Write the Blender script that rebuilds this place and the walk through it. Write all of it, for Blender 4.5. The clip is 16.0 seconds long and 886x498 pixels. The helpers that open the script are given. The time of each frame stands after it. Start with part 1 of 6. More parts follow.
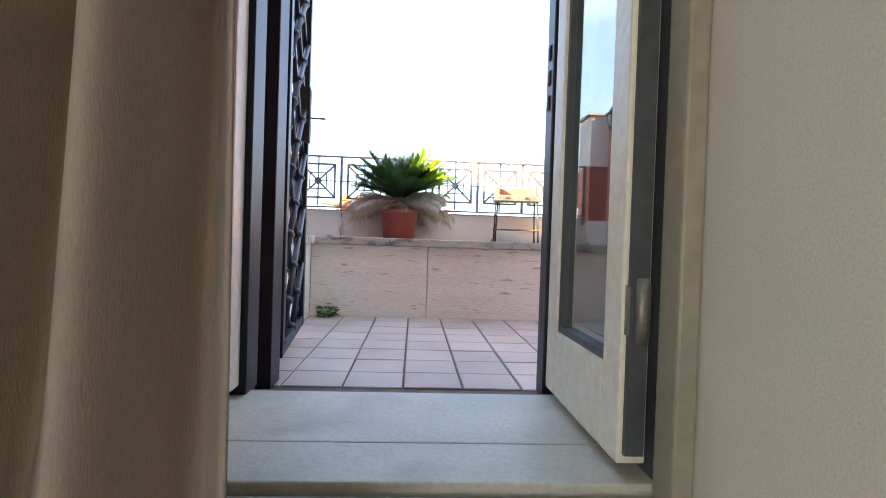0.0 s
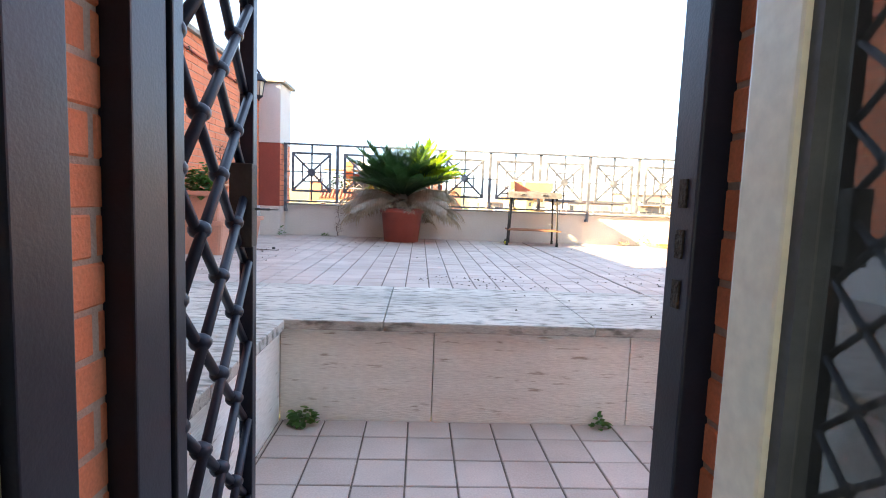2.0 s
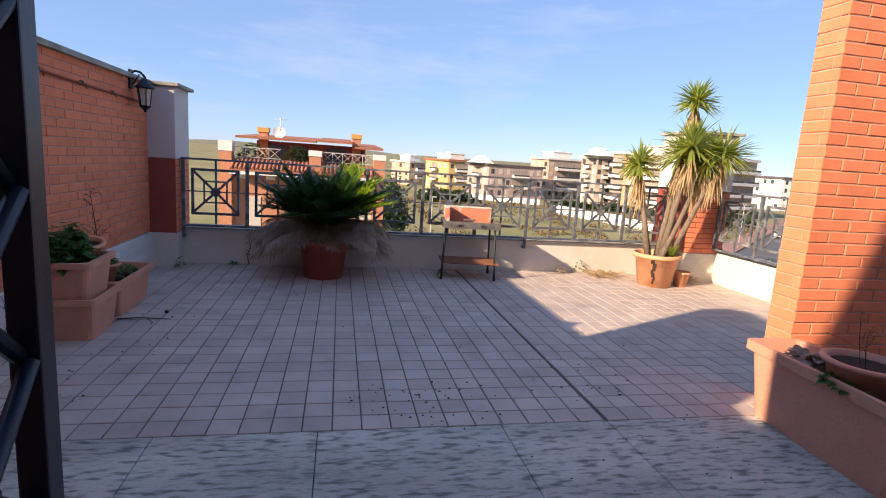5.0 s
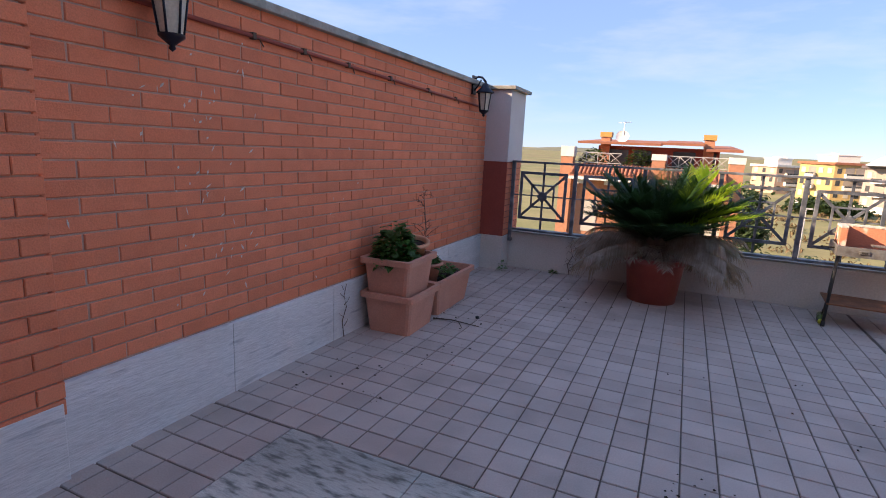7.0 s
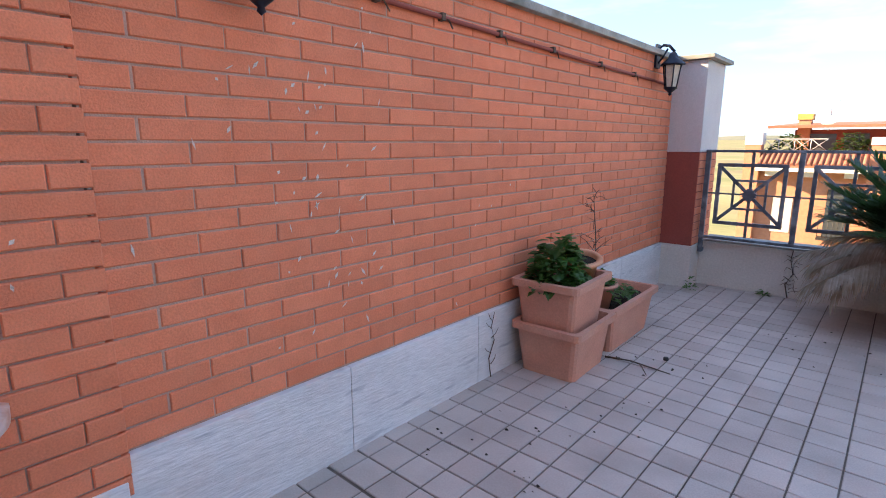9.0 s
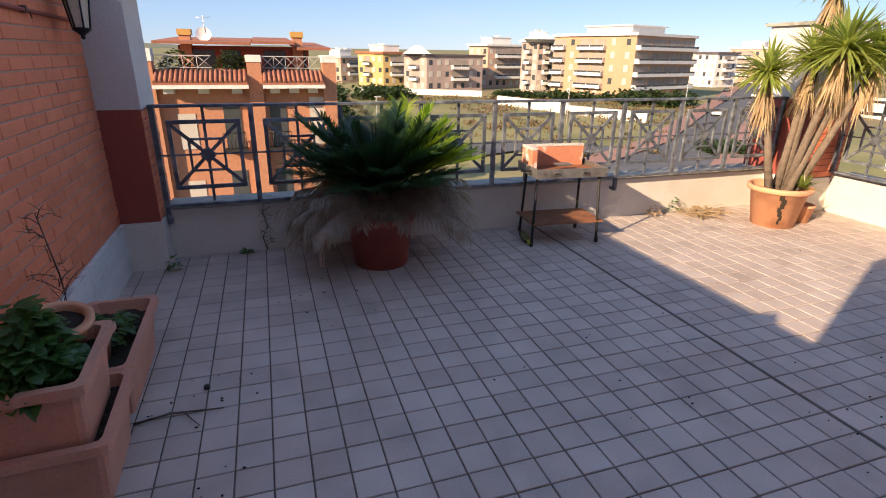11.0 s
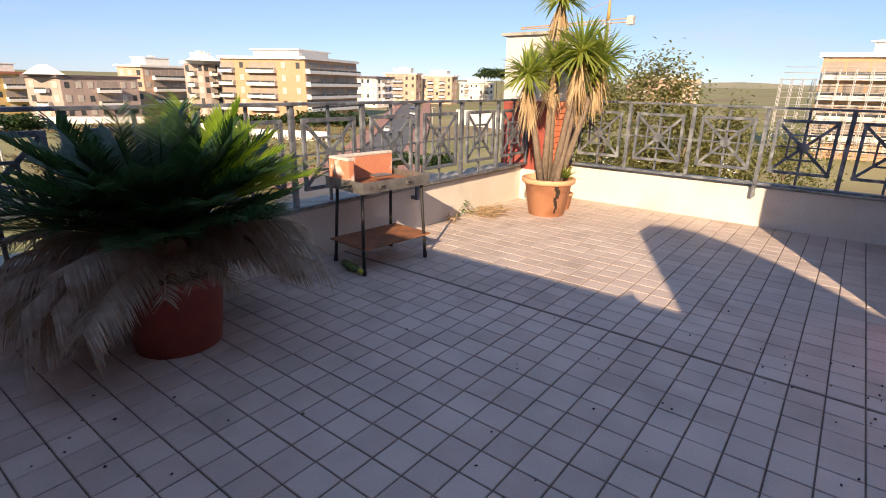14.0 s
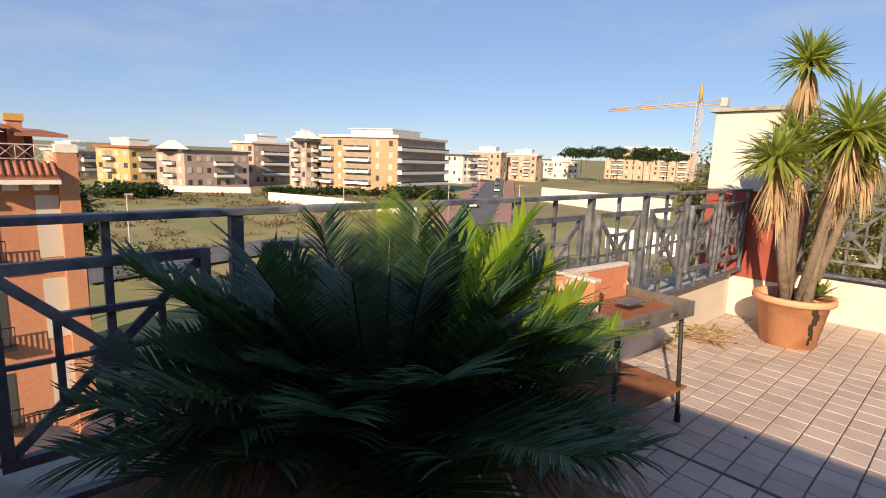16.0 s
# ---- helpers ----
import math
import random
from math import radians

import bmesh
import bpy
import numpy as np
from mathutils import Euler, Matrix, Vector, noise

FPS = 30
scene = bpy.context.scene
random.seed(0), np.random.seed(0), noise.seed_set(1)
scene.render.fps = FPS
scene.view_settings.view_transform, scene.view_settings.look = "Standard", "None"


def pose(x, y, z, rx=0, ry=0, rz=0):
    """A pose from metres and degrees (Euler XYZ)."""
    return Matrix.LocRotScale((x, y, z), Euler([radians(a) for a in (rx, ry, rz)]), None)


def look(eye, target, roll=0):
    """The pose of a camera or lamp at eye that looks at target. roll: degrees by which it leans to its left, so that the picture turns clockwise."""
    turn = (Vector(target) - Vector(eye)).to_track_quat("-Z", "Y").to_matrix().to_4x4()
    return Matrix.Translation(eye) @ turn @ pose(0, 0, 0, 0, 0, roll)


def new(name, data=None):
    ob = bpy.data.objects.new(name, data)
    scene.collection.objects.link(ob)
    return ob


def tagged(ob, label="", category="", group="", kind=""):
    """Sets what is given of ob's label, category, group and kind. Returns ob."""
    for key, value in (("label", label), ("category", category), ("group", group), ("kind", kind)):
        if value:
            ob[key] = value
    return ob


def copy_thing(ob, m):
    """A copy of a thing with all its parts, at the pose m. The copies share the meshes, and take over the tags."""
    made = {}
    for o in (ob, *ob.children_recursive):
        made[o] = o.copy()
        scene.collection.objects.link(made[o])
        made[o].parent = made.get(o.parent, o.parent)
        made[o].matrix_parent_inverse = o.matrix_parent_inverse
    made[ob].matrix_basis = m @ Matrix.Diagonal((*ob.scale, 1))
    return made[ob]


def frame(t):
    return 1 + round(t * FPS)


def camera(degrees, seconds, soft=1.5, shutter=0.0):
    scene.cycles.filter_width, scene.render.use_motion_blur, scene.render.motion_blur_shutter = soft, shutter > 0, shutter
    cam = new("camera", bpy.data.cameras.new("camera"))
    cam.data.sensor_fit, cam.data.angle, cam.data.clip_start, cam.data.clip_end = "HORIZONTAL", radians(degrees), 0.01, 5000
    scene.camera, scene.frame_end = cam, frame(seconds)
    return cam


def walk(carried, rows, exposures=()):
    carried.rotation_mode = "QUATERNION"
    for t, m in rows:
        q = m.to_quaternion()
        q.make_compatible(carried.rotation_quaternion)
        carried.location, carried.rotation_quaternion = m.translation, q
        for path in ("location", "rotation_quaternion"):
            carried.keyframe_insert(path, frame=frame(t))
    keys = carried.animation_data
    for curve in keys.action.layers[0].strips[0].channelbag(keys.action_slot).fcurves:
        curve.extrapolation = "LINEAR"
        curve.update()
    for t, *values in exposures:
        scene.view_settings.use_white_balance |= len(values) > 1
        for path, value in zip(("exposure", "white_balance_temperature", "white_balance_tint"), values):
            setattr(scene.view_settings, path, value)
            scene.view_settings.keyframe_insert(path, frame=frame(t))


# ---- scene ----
cam = camera(81.0, 16.0, soft=1.0)
PATH = [
    (0, (1.962, -8.354, -0.006), (2.074, -6.357, -0.035), 1.9),
    (0.5, (2.004, -8.134, 0.1), (2.09, -6.137, 0.064), 1.3),
    (1, (1.974, -7.92, 0.212), (2.056, -5.923, 0.131), 0.9),
    (1.5, (1.969, -7.74, 0.391), (2.059, -5.746, 0.263), 1.4),
    (2, (1.961, -7.525, 0.579), (2.056, -5.537, 0.389), 2.2),
    (2.5, (1.937, -7.35, 0.684), (2.045, -5.368, 0.437), 2.7),
    (3, (1.902, -7.172, 0.863), (2.089, -5.205, 0.556), 3.2),
    (3.5, (1.872, -6.995, 0.909), (2.221, -5.064, 0.522), 3.8),
    (3.7, (1.866, -6.932, 0.977), (2.281, -5.016, 0.581), 4.1),
    (5.8, (1.887, -6.585, 1.541), (2.237, -4.638, 1.248), 3.6),
    (6, (1.886, -6.503, 1.528), (2.12, -4.539, 1.228), 3.6),
    (6.5, (1.911, -6.246, 1.448), (1.659, -4.294, 1.094), 3.7),
    (7, (1.904, -6.01, 1.391), (1.089, -4.225, 1.008), 2.7),
    (7.5, (1.809, -5.838, 1.401), (0.574, -4.309, 1.031), 2.2),
    (8, (1.724, -5.675, 1.405), (0.263, -4.364, 1.025), 2.0),
    (8.5, (1.649, -5.512, 1.39), (0.119, -4.283, 1.004), 1.7),
    (9, (1.444, -5.329, 1.348), (0.145, -3.862, 0.946), 0.0),
    (9.5, (1.199, -5.123, 1.64), (0.366, -3.363, 1.182), -1.1),
    (10, (1.117, -4.991, 1.751), (0.805, -3.099, 1.182), -2.0),
    (10.2, (1.063, -4.913, 1.772), (0.989, -3.018, 1.136), -1.3),
    (12.3, (0.698, -4.327, 1.433), (1.715, -2.74, 0.763), 1.6),
    (12.5, (0.656, -4.234, 1.427), (1.717, -2.671, 0.773), 2.0),
    (13, (0.628, -3.963, 1.439), (1.852, -2.505, 0.827), 2.1),
    (13.5, (0.546, -3.653, 1.443), (1.971, -2.388, 0.835), 1.2),
    (14, (0.519, -3.399, 1.433), (2.029, -2.234, 0.829), 1.2),
    (14.5, (0.653, -3.103, 1.408), (2.189, -1.972, 0.808), 1.6),
    (15, (0.741, -2.697, 1.408), (2.317, -1.596, 0.854), 2.5),
    (15.5, (0.829, -2.248, 1.435), (2.362, -1.045, 0.981), 2.4),
    (16, (0.847, -1.752, 1.461), (2.202, -0.321, 1.123), 2.0),
]
walk(cam, [(t, look(eye, target, roll)) for t, eye, target, roll in PATH],
     exposures=[(0, 3.5, 7900, 5), (1.5, 3.37, 7800, 4), (2.5, 3.02, 7500, 4), (3.0, 2.12, 6800, 9), (3.6, 1.72, 6000, 16), (6, 0.97, 6700, 12), (7, 1.42, 6700, 15),
                (8, 2.17, 6600, 12), (8.5, 2.47, 6600, 10), (9, 2.37, 6950, 9), (9.5, 1.97, 6700, 10), (10, 1.52, 6700, 12), (12.3, 1.02, 6700, 12), (15, 1.07, 6700, 12), (16, 0.80, 6800, 11)])

# ---------------------------------------------------------------- light
scene.view_settings.exposure = 0.0
SUN = Vector((0.893, 0.428, -0.442)).normalized()          # the way the sunlight travels
sun = new("sun", bpy.data.lights.new("sun", "SUN"))
sun.data.energy, sun.data.angle, sun.data.color = 4.5, radians(0.55), (1.0, 0.77, 0.52)
sun.matrix_world = look(-SUN * 60, (0, 0, 0))
world = bpy.data.worlds.new("world")
scene.world = world
world.use_nodes = True
wn = world.node_tree
wn.nodes.clear()
sky = wn.nodes.new("ShaderNodeTexSky")
sky.sky_type, sky.sun_disc = "NISHITA", False
sky.sun_elevation, sky.sun_rotation = radians(24.0), math.atan2(-0.893, -0.428)
sky.air_density, sky.dust_density, sky.ozone_density = 0.85, 0.05, 3.0
wtc = wn.nodes.new("ShaderNodeTexCoord")
wmap = wn.nodes.new("ShaderNodeMapping")
wmap.inputs["Scale"].default_value = (1.0, 1.0, 4.5)
wnoise = wn.nodes.new("ShaderNodeTexNoise")
wnoise.inputs["Scale"].default_value, wnoise.inputs["Detail"].default_value = 2.3, 7.0
wnoise.inputs["Roughness"].default_value = 0.58
wramp = wn.nodes.new("ShaderNodeValToRGB")
wramp.color_ramp.elements[0].position, wramp.color_ramp.elements[1].position = 0.52, 0.80
wramp.color_ramp.elements[0].color, wramp.color_ramp.elements[1].color = (0, 0, 0, 1), (0.55, 0.55, 0.55, 1)
wmix = wn.nodes.new("ShaderNodeMix")
wmix.data_type = "RGBA"
wmix.inputs["B"].default_value = (2.35, 2.5, 2.95, 1)
wveil = wn.nodes.new("ShaderNodeMix")                     # thin even haze over the blue
wveil.data_type = "RGBA"
wveil.inputs["Factor"].default_value, wveil.inputs["B"].default_value = 0.78, (0.82, 1.22, 2.15, 1)
wbg, wout = wn.nodes.new("ShaderNodeBackground"), wn.nodes.new("ShaderNodeOutputWorld")
wbg.inputs["Strength"].default_value = 0.15
for a, b in ((wtc.outputs["Generated"], wmap.inputs["Vector"]), (wmap.outputs[0], wnoise.inputs["Vector"]), (wnoise.outputs["Fac"], wramp.inputs[0]),
             (wramp.outputs[0], wmix.inputs["Factor"]), (sky.outputs[0], wveil.inputs["A"]), (wveil.outputs["Result"], wmix.inputs["A"]), (wmix.outputs["Result"], wbg.inputs[0]), (wbg.outputs[0], wout.inputs[0])):
    wn.links.new(a, b)


# ---------------------------------------------------------------- materials
def mat(name, c1, c2=None, scale=8.0, rough=0.7, metal=0.0, bump=0.15, fine=90.0, stretch=(1, 1, 1), vary=0.0, island=0.0,
        stain=None, stain_scale=1.5, stain_at=(0.52, 0.7), spec=0.4, coat=0.0):
    """Two-scale noise colour, fine relief, an optional stain and a shift per object or per island."""
    m = bpy.data.materials.new(name)
    m.use_nodes = True
    nt = m.node_tree
    n, link = nt.nodes, nt.links.new
    bsdf = n["Principled BSDF"]
    bsdf.inputs["Roughness"].default_value, bsdf.inputs["Metallic"].default_value = rough, metal
    bsdf.inputs["Specular IOR Level"].default_value = spec
    bsdf.inputs["Coat Weight"].default_value = coat
    c2 = c2 or tuple(v * 0.8 for v in c1)
    geo, mp = n.new("ShaderNodeNewGeometry"), n.new("ShaderNodeMapping")
    mp.inputs["Scale"].default_value = stretch
    link(geo.outputs["Position"], mp.inputs["Vector"])

    def noise_tex(s, detail):
        t = n.new("ShaderNodeTexNoise")
        t.inputs["Scale"].default_value, t.inputs["Detail"].default_value = s, detail
        link(mp.outputs[0], t.inputs["Vector"])
        return t

    def ramp(src, lo, hi, a, b):
        r = n.new("ShaderNodeValToRGB")
        r.color_ramp.elements[0].position, r.color_ramp.elements[1].position = lo, hi
        r.color_ramp.elements[0].color, r.color_ramp.elements[1].color = (*a, 1), (*b, 1)
        link(src, r.inputs[0])
        return r.outputs[0]

    big, small = noise_tex(scale, 6), noise_tex(fine, 4)
    col = ramp(big.outputs["Fac"], 0.3, 0.7, c2, c1)
    mul = n.new("ShaderNodeMix")
    mul.data_type, mul.blend_type = "RGBA", "MULTIPLY"
    mul.inputs["Factor"].default_value = 1.0
    link(col, mul.inputs["A"])
    link(ramp(small.outputs["Fac"], 0.25, 0.75, (0.8, 0.8, 0.8), (1, 1, 1)), mul.inputs["B"])
    col = mul.outputs["Result"]
    if vary or island:
        v = vary or island
        src = n.new("ShaderNodeObjectInfo").outputs["Random"] if vary else geo.outputs["Random Per Island"]
        k = n.new("ShaderNodeMix")
        k.data_type, k.blend_type = "RGBA", "MULTIPLY"
        k.inputs["Factor"].default_value = 1.0
        link(col, k.inputs["A"])
        link(ramp(src, 0, 1, (1 - v, 1 - v * 1.15, 1 - v * 1.2), (1, 1, 1)), k.inputs["B"])
        col = k.outputs["Result"]
    if stain:
        st = noise_tex(stain_scale, 8)
        k = n.new("ShaderNodeMix")
        k.data_type = "RGBA"
        link(ramp(st.outputs["Fac"], stain_at[0], stain_at[1], (0, 0, 0), (0.85, 0.85, 0.85)), k.inputs["Factor"])
        link(col, k.inputs["A"])
        k.inputs["B"].default_value = (*stain, 1)
        col = k.outputs["Result"]
    link(col, bsdf.inputs["Base Color"])
    if bump:
        b = n.new("ShaderNodeBump")
        b.inputs["Strength"].default_value, b.inputs["Distance"].default_value = bump, 0.01
        add = n.new("ShaderNodeMath")
        link(big.outputs["Fac"], add.inputs[0])
        link(small.outputs["Fac"], add.inputs[1])
        link(add.outputs[0], b.inputs["Height"])
        link(b.outputs[0], bsdf.inputs["Normal"])
    return m


def leaf_mat(name, c1, c2, rough=0.45, through_light=0.35):
    m = mat(name, c1, c2, scale=14, rough=rough, bump=0.05, island=0.35, spec=0.5)
    nt = m.node_tree
    bsdf, out = nt.nodes["Principled BSDF"], nt.nodes["Material Output"]
    tr, mx = nt.nodes.new("ShaderNodeBsdfTranslucent"), nt.nodes.new("ShaderNodeMixShader")
    tr.inputs["Color"].default_value = (c1[0] * 2.2, c1[1] * 2.0, c1[2] * 1.1, 1)
    mx.inputs[0].default_value = through_light
    nt.links.new(bsdf.outputs[0], mx.inputs[1])
    nt.links.new(tr.outputs[0], mx.inputs[2])
    nt.links.new(mx.outputs[0], out.inputs[0])
    return m


def glass_mat(name, tint=(0.95, 0.98, 0.98), rough=0.0):
    m = bpy.data.materials.new(name)
    m.use_nodes = True
    b = m.node_tree.nodes["Principled BSDF"]
    b.inputs["Base Color"].default_value = (*tint, 1)
    b.inputs["Roughness"].default_value, b.inputs["Transmission Weight"].default_value = rough, 1.0
    b.inputs["IOR"].default_value = 1.75      # double glazing
    return m


BRICK = mat("brick_red", (0.88, 0.29, 0.15), (0.80, 0.25, 0.125), scale=9, rough=0.85, bump=0.25, fine=160, vary=0.14)
BRICK_J = mat("brick_red_far", (0.88, 0.29, 0.15), (0.80, 0.25, 0.125), scale=9, rough=0.85, bump=0.25, fine=160, island=0.14)
MORTAR = mat("mortar", (0.58, 0.39, 0.30), (0.46, 0.30, 0.23), scale=20, rough=0.95, bump=0.4, fine=200)
BRICK_PAINT = mat("brick_paint", (0.36, 0.085, 0.06), (0.29, 0.07, 0.05), scale=4, rough=0.75, bump=0.15)
TILE = mat("terrace_tile", (0.63, 0.53, 0.47), (0.52, 0.435, 0.385), scale=3.5, rough=0.62, bump=0.08, fine=140, vary=0.16, stain=(0.30, 0.25, 0.21), stain_scale=2.6, stain_at=(0.53, 0.9))
TILE_J = mat("terrace_tile_far", (0.63, 0.53, 0.47), (0.52, 0.435, 0.385), scale=3.5, rough=0.62, bump=0.08, fine=140, island=0.16, stain=(0.30, 0.25, 0.21), stain_scale=2.6, stain_at=(0.53, 0.9))
GROUT = mat("grout", (0.20, 0.15, 0.12), (0.10, 0.08, 0.066), scale=12, rough=0.95, bump=0.3)
TRAV = mat("travertine", (0.95, 0.94, 0.87), (0.90, 0.88, 0.80), scale=3.0, rough=0.7, bump=0.5, fine=34, stretch=(0.7, 0.7, 5.0), stain=(0.40, 0.34, 0.26), stain_scale=11.0, stain_at=(0.63, 0.72))
TRAV_TOP = mat("travertine_weathered", (0.70, 0.67, 0.59), (0.42, 0.405, 0.36), scale=2.2, rough=0.85, bump=0.6, fine=120, stretch=(0.35, 1.3, 1), stain=(0.12, 0.12, 0.10), stain_scale=26.0, stain_at=(0.49, 0.66))
PLINTH = mat("plinth_stone", (0.80, 0.79, 0.77), (0.66, 0.65, 0.63), scale=3.0, rough=0.75, bump=0.5, fine=30, stretch=(0.6, 0.6, 4.0), stain=(0.36, 0.37, 0.38), stain_scale=6.0, stain_at=(0.6, 0.72))
PLASTER = mat("white_plaster", (0.74, 0.70, 0.64), (0.66, 0.61, 0.54), scale=2.5, rough=0.9, bump=0.2, fine=60, stain=(0.42, 0.37, 0.31), stain_scale=1.6, stain_at=(0.6, 0.85))
LILAC = mat("pale_plaster", (0.70, 0.66, 0.63), (0.64, 0.59, 0.56), scale=3, rough=0.9, bump=0.2, fine=120)
COPING = mat("coping_stone", (0.45, 0.43, 0.38), (0.33, 0.32, 0.28), scale=6, rough=0.9, bump=0.4, fine=60, stain=(0.18, 0.17, 0.13), stain_scale=5)
IRON = mat("rail_iron", (0.18, 0.195, 0.22), (0.085, 0.095, 0.115), scale=14, rough=0.55, metal=0.25, bump=0.25, fine=70, stain=(0.32, 0.34, 0.36), stain_scale=7, stain_at=(0.5, 0.75))
BLACK = mat("black_iron", (0.010, 0.013, 0.026), (0.014, 0.018, 0.034), scale=20, rough=0.42, metal=0.2, bump=0.06, fine=180, spec=0.4)
TERRA = mat("terracotta_plastic", (0.68, 0.34, 0.235), (0.60, 0.285, 0.195), scale=5, rough=0.6, bump=0.1, fine=90, stain=(0.50, 0.30, 0.21), stain_scale=3.2, stain_at=(0.55, 0.85))
TERRA_RED = mat("terracotta_red", (0.42, 0.105, 0.075), (0.34, 0.08, 0.06), scale=6, rough=0.5, bump=0.06)
TERRA_OR = mat("terracotta_orange", (0.82, 0.42, 0.24), (0.74, 0.36, 0.20), scale=4, rough=0.65, bump=0.08, stain=(0.48, 0.2, 0.1), stain_scale=5)
CLAY = mat("fountain_clay", (0.60, 0.34, 0.245), (0.52, 0.285, 0.20), scale=4, rough=0.75, bump=0.12, fine=70, stain=(0.70, 0.60, 0.55), stain_scale=7.0, stain_at=(0.56, 0.7))
BRONZE = mat("tap_bronze", (0.06, 0.065, 0.06), (0.10, 0.10, 0.085), scale=30, rough=0.5, metal=0.7, bump=0.1)
SOIL = mat("soil", (0.06, 0.042, 0.03), (0.03, 0.022, 0.016), scale=30, rough=1, bump=0.8, fine=120)
GALV = mat("bbq_steel", (0.36, 0.35, 0.33), (0.22, 0.21, 0.20), scale=10, rough=0.5, metal=0.7, bump=0.15, stain=(0.10, 0.07, 0.05), stain_scale=8)
RUST = mat("bbq_rust", (0.36, 0.14, 0.06), (0.20, 0.085, 0.045), scale=9, rough=0.85, bump=0.3, fine=60)
CHAR = mat("dark_steel", (0.03, 0.03, 0.032), (0.05, 0.045, 0.04), scale=12, rough=0.6, metal=0.3, bump=0.2)
HOLLOW = mat("hollow_brick", (0.66, 0.27, 0.16), (0.58, 0.22, 0.13), scale=8, rough=0.9, bump=0.3, stain=(0.75, 0.66, 0.58), stain_scale=6, stain_at=(0.58, 0.66))
WHITE_MORTAR = mat("white_mortar", (0.74, 0.69, 0.63), (0.64, 0.56, 0.49), scale=22, rough=0.95, bump=0.8)
CREAM = mat("cream_paint", (0.84, 0.81, 0.70), (0.80, 0.76, 0.65), scale=3, rough=0.4, bump=0.03, fine=40, spec=0.5)
# cream frame paint darkened, the shade on the frame is in this colour
FRAME_SHADED = mat("frame_paint_shaded", (0.36, 0.335, 0.27), (0.32, 0.295, 0.235), scale=3, rough=0.5, bump=0.03, fine=40)
SEAL = mat("grey_seal", (0.09, 0.10, 0.115), (0.06, 0.065, 0.075), scale=15, rough=0.5, bump=0.05)
ROOM = mat("room_plaster", (0.68, 0.655, 0.61), (0.655, 0.63, 0.585), scale=1.1, rough=0.9, bump=0.05, fine=260)
CURTAIN = mat("curtain_cloth", (0.28, 0.24, 0.215), (0.235, 0.20, 0.18), scale=6, rough=0.85, bump=0.15, fine=420, stretch=(1, 1, 0.25))
SILL = mat("sill_marble", (0.66, 0.63, 0.54), (0.52, 0.50, 0.43), scale=5, rough=0.45, bump=0.1, stain=(0.28, 0.26, 0.23), stain_scale=3.5, stain_at=(0.56, 0.8))
GLASS = glass_mat("clear_glass")
FROST = mat("lamp_glass", (0.72, 0.66, 0.52), (0.62, 0.56, 0.44), scale=25, rough=0.25, bump=0.05)
GREEN = leaf_mat("cycad_green", (0.05, 0.12, 0.047), (0.028, 0.076, 0.033), 0.42, 0.2)
# young frond green with sunlight put into its yellow brightness
GREEN_NEW_LIT = leaf_mat("cycad_young_lit", (0.30, 0.42, 0.05), (0.22, 0.33, 0.04), 0.4, 0.5)
DEAD = leaf_mat("dead_frond", (0.47, 0.41, 0.35), (0.23, 0.185, 0.15), 0.85, 0.15)
YUC = leaf_mat("yucca_leaf", (0.34, 0.40, 0.10), (0.17, 0.25, 0.07), 0.4, 0.35)
YDEAD = leaf_mat("yucca_dead", (0.62, 0.50, 0.33), (0.44, 0.33, 0.21), 0.85, 0.2)
BARK = mat("yucca_bark", (0.26, 0.20, 0.15), (0.16, 0.12, 0.09), scale=16, rough=0.95, bump=0.9, fine=60)
HERB = leaf_mat("herb_leaf", (0.085, 0.20, 0.055), (0.05, 0.125, 0.035), 0.45, 0.3)
TWIG = mat("twig", (0.16, 0.11, 0.08), (0.10, 0.07, 0.05), scale=30, rough=0.9, bump=0.4)


# ---------------------------------------------------------------- building blocks
def part(name, bm, material, parent, label="", at=None):
    me = bpy.data.meshes.new(name)
    bm.to_mesh(me)
    bm.free()
    me.materials.append(material)
    ob = new(name, me)
    ob.parent = parent
    if at is not None:
        ob.matrix_basis = at
    return tagged(ob, label=label) if label else ob


def raw(name, verts, faces, material, parent, label="", smooth=False):
    me = bpy.data.meshes.new(name)
    me.from_pydata(verts, [], faces)
    me.materials.append(material)
    if smooth:
        me.shade_smooth()
    ob = new(name, me)
    ob.parent = parent
    return tagged(ob, label=label) if label else ob


def thing(name, m, label, category, group="", kind=""):
    ob = new(name)
    ob.matrix_basis = m
    ob.empty_display_size = 0.1
    return tagged(ob, label, category, group, kind)


def box(bm, x0, x1, y0, y1, z0, z1, bevel=0.0, m=None):
    vs = [bm.verts.new(p) for p in ((x0, y0, z0), (x1, y0, z0), (x1, y1, z0), (x0, y1, z0), (x0, y0, z1), (x1, y0, z1), (x1, y1, z1), (x0, y1, z1))]
    fs = [bm.faces.new([vs[i] for i in f]) for f in ((0, 3, 2, 1), (4, 5, 6, 7), (0, 1, 5, 4), (1, 2, 6, 5), (2, 3, 7, 6), (3, 0, 4, 7))]
    if bevel:
        es = list({e for f in fs for e in f.edges})
        out = bmesh.ops.bevel(bm, geom=es, offset=bevel, segments=2, affect="EDGES", profile=0.6)
        vs = list({v for f in out["faces"] for v in f.verts} | {v for v in vs if v.is_valid})
    if m is not None:
        bmesh.ops.transform(bm, matrix=m, verts=[v for v in vs if v.is_valid])
    return vs


def boxed(*args, **kw):
    bm = bmesh.new()
    box(bm, *args, **kw)
    return bm


